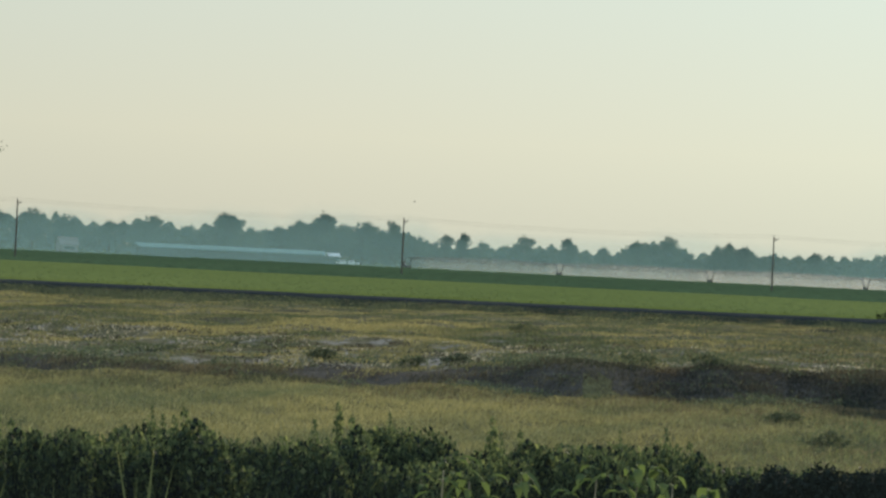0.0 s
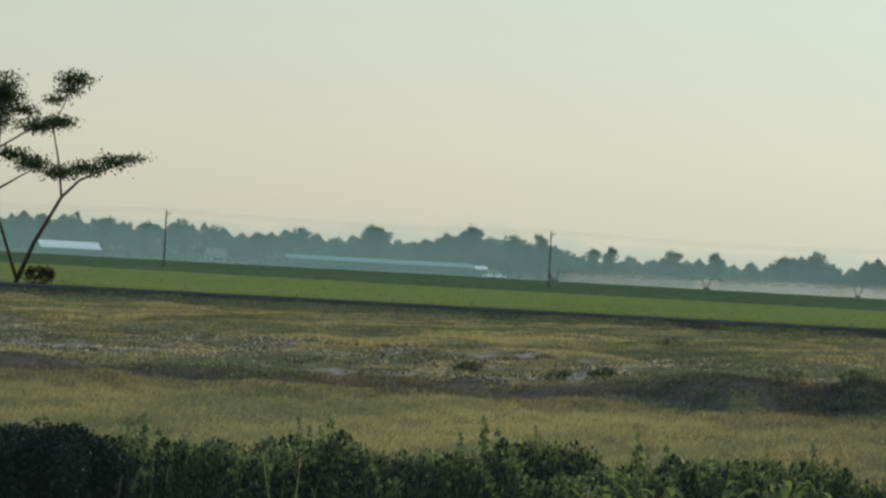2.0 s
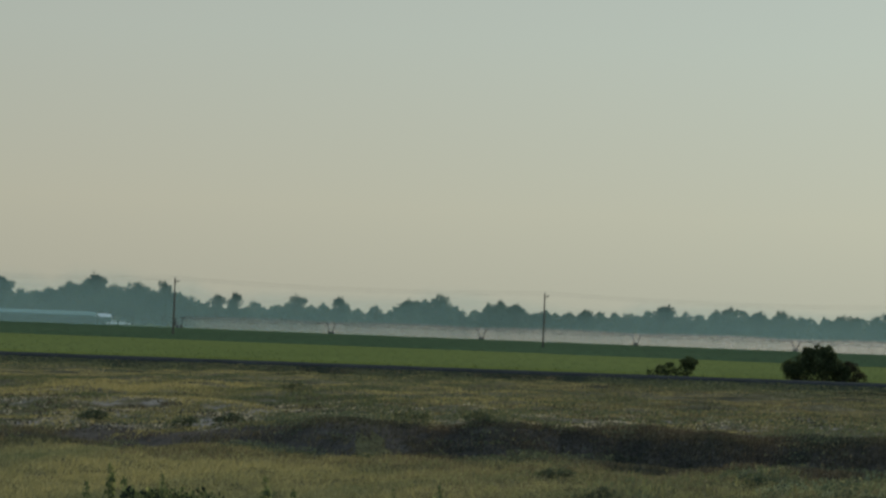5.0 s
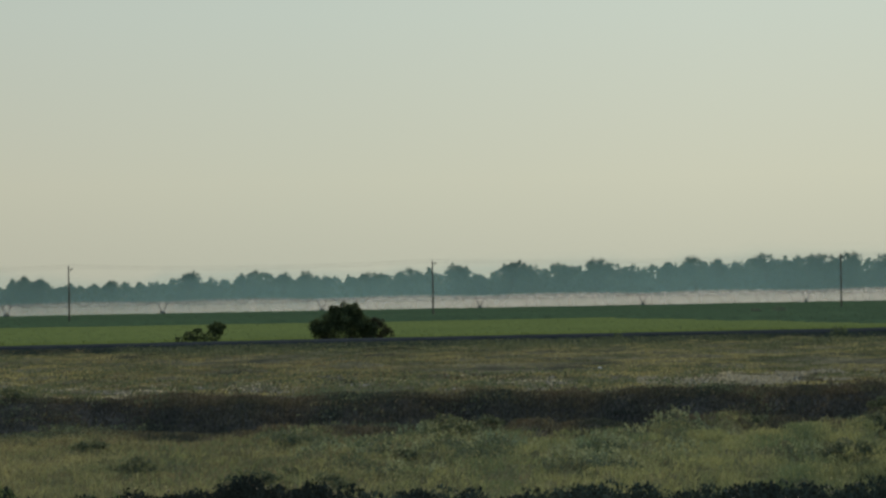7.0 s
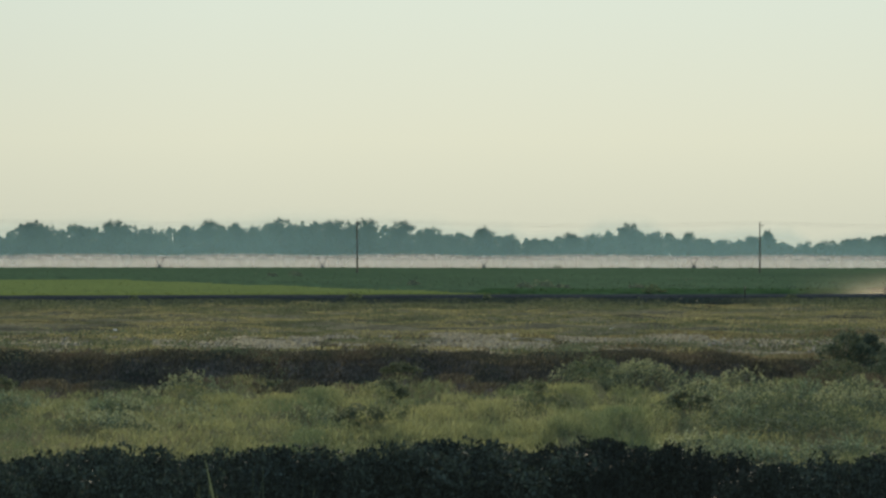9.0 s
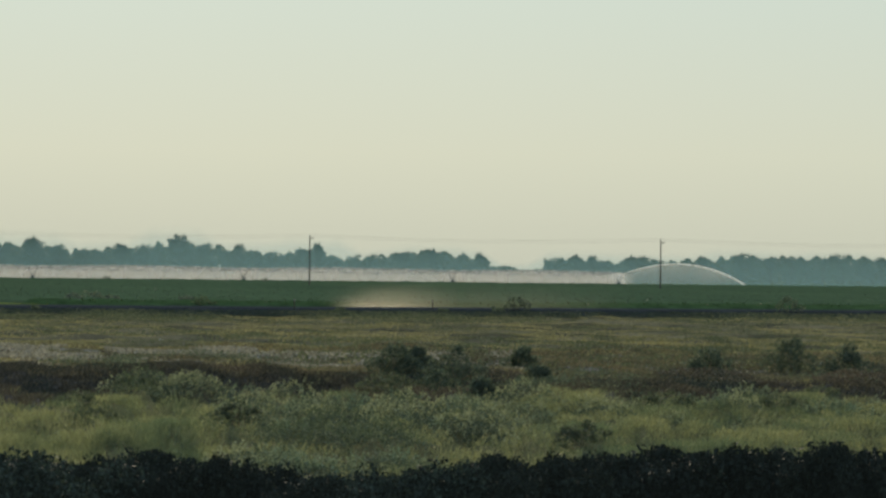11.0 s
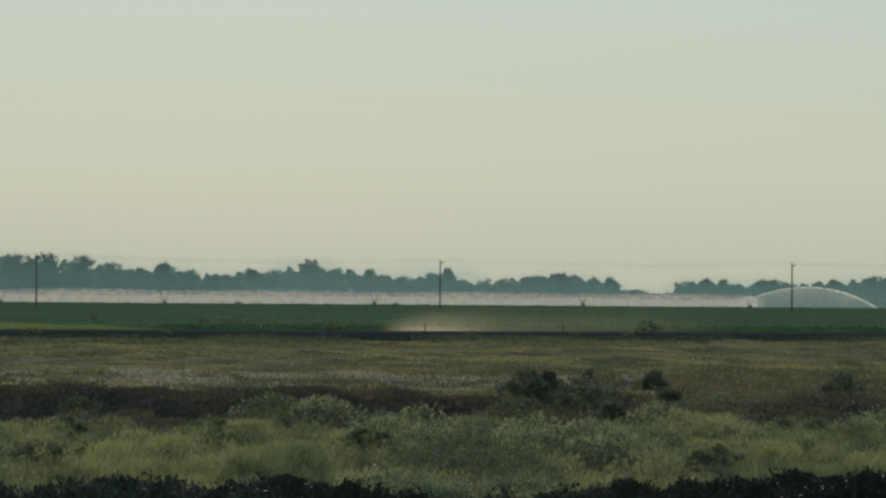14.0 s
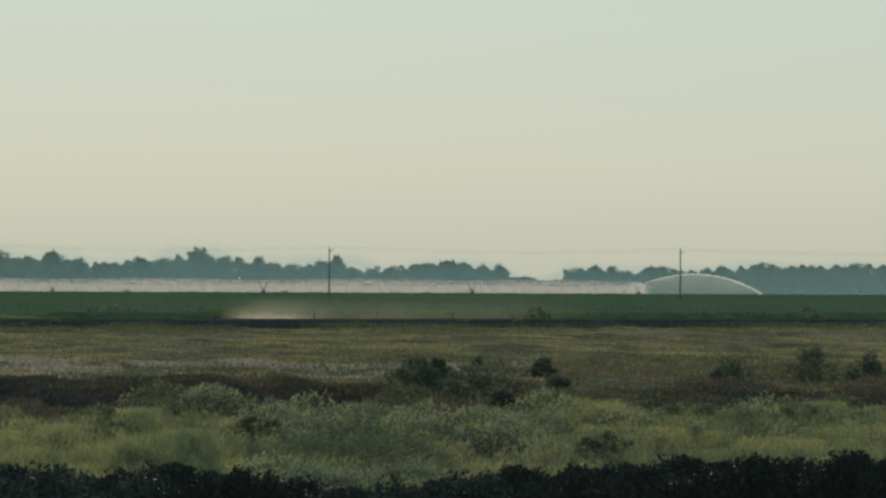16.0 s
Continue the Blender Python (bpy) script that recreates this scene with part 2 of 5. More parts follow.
M_FIELDLEAF = leaves("field_leaf", [(0.0, (0.102, 0.135, 0.034)), (1.0, (0.142, 0.178, 0.047))], 0.2)
M_BARK = solid("bark", (0.07, 0.055, 0.04), 0.9, 0, 6.0, 0.4, (1, 1, 0.2))
M_POLE = solid("weathered_pole_wood", (0.10, 0.08, 0.065), 0.85, 0, 5.0, 0.35, (1, 1, 0.1))
M_STEEL = solid("galvanised_steel", (0.12, 0.13, 0.13), 0.7, 0.2)
M_WIRE = solid("wire", (0.12, 0.12, 0.12), 0.5, 0.6)
M_CERAMIC = solid("ceramic", (0.35, 0.33, 0.30), 0.3)
M_RUBBER = solid("tyre_rubber", (0.03, 0.03, 0.03), 0.85)
M_ROOFBLUE = solid("pale_blue_roof_metal", (0.06, 0.165, 0.185), 0.9, 0.0, 1.0, 0.08)
M_WALLBLUE = solid("blue_grey_wall_metal", (0.022, 0.038, 0.040), 0.8, 0.0, 1.0, 0.1)
M_WHITE = solid("white_paint", (0.80, 0.79, 0.76), 0.45, 0, 1.0, 0.06)
M_REDWALL = solid("faded_red_boards", (0.20, 0.15, 0.14), 0.8, 0, 1.0, 0.15)
M_DARKGLASS = solid("dark_glass", (0.03, 0.035, 0.04), 0.1)
M_STRAWSTEM = solid("dry_stem", (0.28, 0.24, 0.15), 0.9, 0, 6.0, 0.3)
M_BIRD = solid("dark_feather", (0.03, 0.028, 0.025), 0.8, 0, 20.0, 0.3)
M_PAPER = solid("pale_litter", (0.62, 0.61, 0.58), 0.8, 0, 10.0, 0.1)
M_STUBBLE = leaves("pale_stubble", [(0.0, (0.20, 0.187, 0.165)), (1.0, (0.42, 0.395, 0.36))], 0.4)
M_SPRAY = mist("water_spray", (0.69, 0.665, 0.635), 0.12, -0.5, 0.75, 0.85, (1, 1, 2.0))
M_JET = mist("water_jet", (0.95, 0.94, 0.90), 0.6, 0.2, 0.6, 0.9)
M_DUST = mist("road_dust", (0.76, 0.68, 0.52), 0.10, 0.15, 0.6, 0.8)
# haze and glare imitated by coloured translucent sheets
M_HAZESHEET = mist("haze_sheet", (0.30, 0.53, 0.58), 0.004, 0.0, 0.5, 1.0)
M_THINSHEET = mist("thin_veil_sheet", (0.34, 0.46, 0.50), 0.004, 0.0, 0.5, 1.0)


# ---- mesh helpers ----
class Geo:
    """Gathers points and faces, then makes one mesh."""

    def __init__(self):
        self.v, self.f, self.n, self.dens = [], [], 0, []

    def add(self, verts, faces, dens=None):
        verts = np.asarray(verts, float).reshape(-1, 3)
        self.v.append(verts)
        self.f.extend([tuple(int(i) + self.n for i in q) for q in faces])
        self.dens.append(np.ones(len(verts)) if dens is None else np.asarray(dens, float))
        self.n += len(verts)
        return self

    def tube(self, points, radii, sides=6):
        points = np.asarray(points, float)
        k = len(points)
        radii = np.broadcast_to(np.asarray(radii, float), (k,))
        tang = np.gradient(points, axis=0)
        tang /= np.linalg.norm(tang, axis=1)[:, None] + 1e-9
        ref = np.array([0.0, 0.0, 1.0]) if abs(tang[0][2]) < 0.9 else np.array([1.0, 0.0, 0.0])
        a = np.cross(tang, ref)
        a /= np.linalg.norm(a, axis=1)[:, None] + 1e-9
        b = np.cross(tang, a)
        ang = np.linspace(0, 2 * np.pi, sides, endpoint=False)
        ring = points[:, None] + radii[:, None, None] * (a[:, None] * np.cos(ang)[None, :, None] + b[:, None] * np.sin(ang)[None, :, None])
        faces = [(i * sides + j, i * sides + (j + 1) % sides, (i + 1) * sides + (j + 1) % sides, (i + 1) * sides + j) for i in range(k - 1) for j in range(sides)]
        faces += [tuple(range(sides))[::-1], tuple((k - 1) * sides + j for j in range(sides))]
        return self.add(ring, faces)

    def box(self, centre, size, turn=0.0):
        c, s = math.cos(turn), math.sin(turn)
        v = []
        for z in (-0.5, 0.5):
            for x, y in ((-0.5, -0.5), (0.5, -0.5), (0.5, 0.5), (-0.5, 0.5)):
                px, py = x * size[0], y * size[1]
                v.append((centre[0] + px * c - py * s, centre[1] + px * s + py * c, centre[2] + z * size[2]))
        return self.add(v, [(3, 2, 1, 0), (4, 5, 6, 7), (0, 1, 5, 4), (1, 2, 6, 5), (2, 3, 7, 6), (3, 0, 4, 7)])

    def mesh(self, name, material, smooth=False):
        me = bpy.data.meshes.new(name)
        verts = np.concatenate(self.v)
        me.from_pydata(verts.tolist(), [], self.f)
        at = me.attributes.new("dens", "FLOAT", "POINT")
        at.data.foreach_set("value", np.concatenate(self.dens))
        for m in material if isinstance(material, (list, tuple)) else [material]:
            me.materials.append(m)
        if smooth:
            me.polygons.foreach_set("use_smooth", [True] * len(me.polygons))
        me.update()
        return me


def quads_mesh(name, verts, material):
    """A mesh of loose four-cornered pieces: leaves and blades."""
    verts = np.asarray(verts, np.float32).reshape(-1, 3)
    n = len(verts) // 4
    me = bpy.data.meshes.new(name)
    me.vertices.add(4 * n)
    me.vertices.foreach_set("co", verts.ravel())
    me.loops.add(4 * n)
    me.loops.foreach_set("vertex_index", np.arange(4 * n, dtype=np.int32))
    me.polygons.add(n)
    me.polygons.foreach_set("loop_start", np.arange(0, 4 * n, 4, dtype=np.int32))
    me.polygons.foreach_set("loop_total", np.full(n, 4, np.int32))
    me.materials.append(material)
    me.update(calc_edges=True)
    me.validate()
    return me


def unit(n):
    v = rng.normal(size=(n, 3))
    return v / np.linalg.norm(v, axis=1)[:, None]


def leaf_quads(points, size, slim=0.55, droop=0.0):
    """A diamond-shaped leaf at each point."""
    n = len(points)
    u = unit(n)
    u[:, 2] -= droop
    u /= np.linalg.norm(u, axis=1)[:, None]
    v = np.cross(u, unit(n))
    v /= np.linalg.norm(v, axis=1)[:, None] + 1e-9
    s = np.asarray(size) * rng.uniform(0.6, 1.3, n)
    u, v = u * s[:, None] * 0.5, v * s[:, None] * 0.5 * slim
    return np.stack([points - u, points + v, points + u, points - v], 1)


def lump_points(lumps, n, shell=0.55):
    """Points in a heap of ellipsoids (x, y, z, rx, ry, rz), most of them near the skin."""
    lumps = np.asarray(lumps, float)
    w = (lumps[:, 3] * lumps[:, 5] + lumps[:, 4] * lumps[:, 5]) ** 1.0
    pick = rng.choice(len(lumps), n, p=w / w.sum())
    r = shell + (1 - shell) * rng.random(n) ** 0.7
    d = unit(n)
    return lumps[pick, :3] + d * r[:, None] * lumps[pick, 3:]


def blades(points, height, width, lean=0.35, per=5, spread=0.12):
    """A tuft of narrow blades at each point."""
    p = np.repeat(np.asarray(points), per, axis=0)
    n = len(p)
    h = np.repeat(np.broadcast_to(np.asarray(height, float), (len(points),)), per) * rng.uniform(0.55, 1.15, n)
    a = rng.uniform(0, 2 * np.pi, n)
    p = p + np.stack([np.cos(a), np.sin(a), np.zeros(n)], 1) * spread * np.sqrt(rng.random(n))[:, None]
    b = rng.uniform(0, 2 * np.pi, n)
    bend = lean * h * rng.random(n)
    tip = np.stack([np.cos(b) * bend + 0.15 * h, np.sin(b) * bend, h], 1)
    side = rng.uniform(0, 2 * np.pi, n)
    s = np.stack([np.cos(side), np.sin(side), np.zeros(n)], 1) * width
    mid_p = p + tip * np.array([0.35, 0.35, 0.6])
    return np.stack([p - s * 0.4, mid_p - s * 0.8, p + tip, mid_p + s * 0.8], 1)


def part(name, data, parent, label=""):
    ob = new(name, data)
    ob.parent = parent
    return tagged(ob, label)


def at(theta, d, z=0.0):
    """A place by its bearing (degrees to the right of the middle) and its distance."""
    return np.array([d * math.sin(radians(theta)), d * math.cos(radians(theta)), z])


# ---- the lie of the land ----
ROAD_BEARING = [-40, -22, -16, -9.6, -3.5, 3.5, 10.3, 16.3, 22, 40]
ROAD_DROP = [73, 72.5, 72.5, 71.5, 69.5, 67.5, 66, 62.5, 59.5, 54]


def stretch_at(theta, d):
    """The road runs off slantwise: how much farther than 252 m its middle lies, eased in behind the near meadow."""
    k = 3.22 * 5955 / np.interp(theta, ROAD_BEARING, ROAD_DROP) / 252.5
    ease = np.clip((d - 120) / 110, 0, 1)
    ease = ease * ease * (3 - 2 * ease)
    return 1 + (k - 1) * ease


PROFILE_D = [0, 60, 85, 92.0, 94.2, 95.5, 99, 125, 170, 215, 240, 246.6, 248.6, 249.5, 256, 262, 275, 400, 6000]
PROFILE_Z = [0, 0, -0.05, -0.12, 0.62, 0.72, 0.70, 0.50, 0.25, 0.05, -0.25, -0.44, 0.22, 0.25, 0.25, -0.1, 0, 0, 0]


def bank_shift(theta):
    return 1.6 * np.sin(theta * 0.9 + 1) + 0.9 * np.sin(theta * 2.3)


WAVES = [(0.62, 0.30, 0.4), (-0.38, 0.47, 1.9), (0.95, -0.21, 3.1), (0.21, 0.83, 5.2), (-0.74, 0.62, 0.9), (1.35, 0.42, 2.7), (-1.1, -0.9, 4.4), (0.12, 0.36, 2.2)]


def relief(x, y):
    """Small swells and tussocky lumps of rough ground, about -1 to 1."""
    total = 0.0
    for kx, ky, at_phase in WAVES:
        total = total + np.sin(kx * x + ky * y + at_phase + 0.8 * np.sin(0.13 * x - 0.09 * y + 2 * at_phase))
    return total / 3.6


def height(theta, d):
    """Ground height at a bearing and a plain distance along the unslanted profile."""
    z = np.interp(d + bank_shift(theta) * np.clip(1 - np.abs(d - 95) / 60, 0, 1), PROFILE_D, PROFILE_Z)
    # the bank fades out towards the weedy end of the ditch
    low = np.clip((theta - 9) / 6, 0, 0.55)
    lowl = np.clip((-12.5 - theta) / 5, 0, 0.7)
    z = z * (1 - (low + lowl) * np.clip(1 - np.abs(d - 96) / 30, 0, 1))
    z = z * (1 + (0.07 * np.sin(theta * 1.7) + 0.06 * np.sin(theta * 4.7 + 1) + 0.05 * np.sin(theta * 11.3 + 2)) * np.clip(1 - np.abs(d - 96) / 7, 0, 1))
    # grown-over humps in the meadow, higher towards the weedy end
    size = 0.10 + 0.34 * np.clip((theta + 9) / 16, 0, 1)
    hump = np.sin(theta * 3.1 + d * 0.23) * np.sin(d * 0.55 + theta * 1.3) + 0.6 * np.sin(theta * 7.3 - d * 0.41)
    inside = np.clip((d - 56) / 6, 0, 1) * np.clip((91 - d) / 4, 0, 1)
    return z + size * np.clip(hump, -0.2, 1.2) * inside


def foot_edge(theta):
    """How near to the lens the dark foot of the ditch bank reaches."""
    return np.interp(theta, [-10.5, -7.5, 14.5, 17], [92, 84.5, 83.5, 91]) + 0.8 * np.sin(theta * 1.9) + 0.5 * np.sin(theta * 5.3)


def ground_point(theta, d):
    """World places for arrays of bearings and profile distances."""
    theta, d = np.asarray(theta, float), np.asarray(d, float)
    k = stretch_at(theta, d)
    x, y = d * k * np.sin(np.radians(theta)), d * k * np.cos(np.radians(theta))
    rough = 0.05 * np.clip((d - 58) / 8, 0, 1) * np.clip((84 - d) / 3, 0, 1) + 0.11 * np.clip((d - 81) / 4, 0, 1) * np.clip((101 - d) / 3, 0, 1) + 0.15 * np.clip((d - 98) / 6, 0, 1) * np.clip((222 - d) / 12, 0, 1)
    return np.stack([x, y, height(theta, d) + rough * relief(x, y)], -1)


def crop_edge(x, y):
    """True where the tall dark crop stands: beyond the pole line, and right of a slanting headland."""
    return (y > 535 + 0.05 * x + 4 * np.sin(x * 0.05)) | ((x > 36 - (y - 312) / 5.3 + 1.5 * np.sin(y * 0.11)) & (y > 250))


def build_ground():
    th = np.concatenate([np.arange(-180, -32, 6.0), np.arange(-32, 32, 0.25), np.arange(32, 180, 6.0)])
    d = np.concatenate([[0.5], np.arange(10, 58, 8), np.arange(58, 90, 2.0), np.arange(90, 100, 0.6), np.arange(100, 236, 1.1), np.arange(236, 264, 0.9), np.arange(264, 300, 6), np.arange(300, 1100, 20.0), [1150, 1250, 1400, 1700, 2200, 3200, 4800]])
    T, D = np.meshgrid(th, d, indexing="ij")
    P = ground_point(T, D)
    nT, nD = T.shape
    me = bpy.data.meshes.new("ground")
    idx = np.arange(nT * nD).reshape(nT, nD)
    nxt = np.roll(idx, -1, axis=0)
    faces = np.stack([idx[:, :-1], idx[:, 1:], nxt[:, 1:], nxt[:, :-1]], -1).reshape(-1, 4)[:, ::-1]
    me.from_pydata(P.reshape(-1, 3).tolist(), [], faces.tolist() + [idx[::-1, 0].tolist()])
    mats = [M_NEAR, M_BANK, M_DRY, M_YELLOW, M_VERGE, M_FIELD, M_CROP, M_FAR, M_ROADBANK]
    for m in mats:
        me.materials.append(m)
    # zones by distance, with ragged borders
    Dm = 0.5 * (D[:, :-1] + D[:, 1:]).ravel()
    Tm = T[:, :-1].ravel()
    C = P.reshape(-1, 3)[faces].mean(1)
    rag = np.array([noise.noise((c[0] * 0.12, c[1] * 0.06, 3.0)) for c in C])
    Db = Dm + bank_shift(Tm) * np.clip(1 - np.abs(Dm - 95) / 60, 0, 1)
    zone = np.digitize(np.where(Dm < 240, Db + rag * np.where(Dm > 110, 14, 1.0), Dm), [91.0, 96.0, 128, 208, 249, ])
    # towards the farm the bank breaks down into scattered dark scars
    scar = np.array([noise.noise((c[0] * 0.35, c[1] * 0.22, 17.0)) for c in C])
    zone = np.where((zone == 1) & (Tm < -8) & (scar < np.interp(Tm, [-16, -8.5], [0.22, -0.5])), 0, zone)
    # the bank's withered foot spreads into the meadow along its middle stretch
    zone = np.where((zone == 0) & (Dm + 2.2 * rag > foot_edge(Tm)), 1, zone)
    zone = np.where((Dm > 246.3) & (Dm < 249.6), 8, zone)
    zone = np.where(Dm > 1075, 7, zone)
    zone = np.where((Dm > 262) & (Dm <= 1075) & crop_edge(C[:, 0], C[:, 1]), 6, zone)
    me.polygons.foreach_set("material_index", np.append(zone, 0).astype(np.int32))
    me.polygons.foreach_set("use_smooth", [True] * len(me.polygons))
    me.update()
    tagged(new("ground", me), "rough farmland with a ditch bank, verge and green fields", "ground", kind="structure")


build_ground()


def build_road():
    g = Geo()
    th = np.arange(-40, 40.1, 0.5)
    rows = []
    for d, z in ((249.3, 0.20), (249.9, 0.32), (252.6, 0.36), (255.3, 0.32), (256.0, 0.20)):
        p = ground_point(th, np.full(len(th), d))
        p[:, 2] = z + 0.02 * np.sin(th * 3.1 + d)
        rows.append(p)
    P = np.stack(rows, 1)
    n, k = P.shape[:2]
    faces = [(i * k + j, (i + 1) * k + j, (i + 1) * k + j + 1, i * k + j + 1) for i in range(n - 1) for j in range(k - 1)]
    g.add(P, faces)
    tagged(new("road", g.mesh("road", M_ROAD, True)), "pale grey gravel farm road on a low bank", "road", kind="structure")


build_road()


def build_crop():
    """The tall dark crop: a thick uneven sheet with steep sides, and loose leaves over it."""
    th = np.arange(-32, 32.01, 0.2)
    d = np.concatenate([np.arange(262, 420, 3.0), np.arange(420, 700, 5.0), np.arange(700, 1040, 14.0)])
    T, D = np.meshgrid(th, d, indexing="ij")
    X, Y = D * np.sin(np.radians(T)), D * np.cos(np.radians(T))
    k = stretch_at(T, np.full_like(T, 262.0)) * 266
    keep = crop_edge(X, Y) & (D > k)
    Z = np.where(keep, 0.42 + rng.normal(0, 0.05, D.shape), -0.08)
    idx = np.arange(D.size).reshape(D.shape)
    f = np.stack([idx[:-1, :-1], idx[1:, :-1], idx[1:, 1:], idx[:-1, 1:]], -1).reshape(-1, 4)
    kf = keep.ravel()[f].any(1)
    g = Geo()
    g.add(np.stack([X, Y, Z], -1), f[kf])
    tagged(new("crop_field", g.mesh("crop_field", M_CROP, True)), "dense dark green row crop in the field", "crop", kind="stuff")
    n = 90000
    t, dd = rng.uniform(-30, 30, n), 262 + 780 * rng.random(n) ** 1.6
    x, y = dd * np.sin(np.radians(t)), dd * np.cos(np.radians(t))
    ok = crop_edge(x, y) & (dd > stretch_at(t, np.full(n, 262.0)) * 268)
    pts = np.stack([x, y, 0.40 + rng.uniform(-0.05, 0.15, n)], 1)[ok]
    tagged(new("crop_leaves", quads_mesh("crop_leaves", leaf_quads(pts[::2], 0.28, 0.6), M_CROPLEAF)), "upper leaves of the dark green crop", "crop", kind="stuff")
    ok = ~crop_edge(x, y) & (dd > stretch_at(t, np.full(n, 262.0)) * 264) & (dd < 660)
    pts = np.stack([x, y, np.full(n, 0.06)], 1)[ok]
    tagged(new("field_sprouts", quads_mesh("field_sprouts", blades(pts[::2], 0.10, 0.08, 0.5, 2, 0.3), M_FIELDLEAF)), "short bright green sprouts in the nearer field", "crop", kind="stuff")


build_crop()


# ---- meadow, bank and verge plants (nobody could count them) ----
def scatter(n, d0, d1, t0=-28.0, t1=22.0, power=1.0):
    t = rng.uniform(t0, t1, n)
    d = d0 + (d1 - d0) * rng.random(n) ** power
    return t, d


def clumped(t, d, scale, low, seed):
    """Keeps places where a broad noise is high, so that plants stand in drifts."""
    p = ground_point(t, d)
    v = np.array([noise.noise((a * scale, b * scale * 0.35, seed)) for a, b in p[:, :2]])
    return v > low, v


def stuff(name, verts, material, label, category="grass"):
    return tagged(new(name, quads_mesh(name, verts, material)), label, category, kind="stuff")


def in_heap(t, d):
    """True where silvery weeds crowd out the grass."""
    return ((t > 8.9) & (t < 14.2) & (d > 66 - 10 * ((t > 9.2) & (t < 11.8))) & (d < 82.5)) | ((t > 7.3) & (t < 9.8) & (d > 79) & (d < 87))


def heaps(spots, leaf, per):
    """Loose leaves over many small soft mounds (bearing, distance, radius, height) that run into one another."""
    out = []
    for th, d, rad, high in spots:
        n = int(per * rad * rad)
        a, q = rng.uniform(0, 2 * np.pi, n), np.sqrt(rng.random(n)) * rng.uniform(0.8, 1.2, n)
        base = ground_point(np.array([th]), np.array([d]))[0]
        lift = high * np.clip(1 - q * q, 0, 1) * (1 - 0.5 * rng.random(n) ** 2)
        out.append(base + np.stack([np.cos(a) * q * rad * 1.25, np.sin(a) * q * rad, lift + 0.04 * rng.random(n)], 1))
    return leaf_quads(np.concatenate(out), leaf, 0.5)


def sprigs(spots, leaf, per, rise):
    """Feathery upright sprigs standing on such mounds: leaves crowd towards each tip."""
    out = []
    for th, d, rad, high in spots:
        n = int(per * rad * rad)
        a, q = rng.uniform(0, 2 * np.pi, n), np.sqrt(rng.random(n)) * 0.95
        base = ground_point(np.array([th]), np.array([d]))[0]
        foot = base + np.stack([np.cos(a) * q * rad * 1.25, np.sin(a) * q * rad, high * (1 - q * q) * 0.85], 1)
        tall = rise * rng.uniform(0.5, 1.3, n)
        lean = rng.normal(0, 0.25, (n, 2)) + np.array([0.12, 0.0])
        for _ in range(11):
            u = rng.random(n) ** 0.6
            wide = 0.05 * (1.15 - u)
            p = foot + np.c_[lean * (tall * u)[:, None], tall * u] + rng.normal(0, 1, (n, 3)) * np.c_[wide, wide, wide * 0.5]
            out.append(p)
    return leaf_quads(np.concatenate(out), leaf, 0.45)


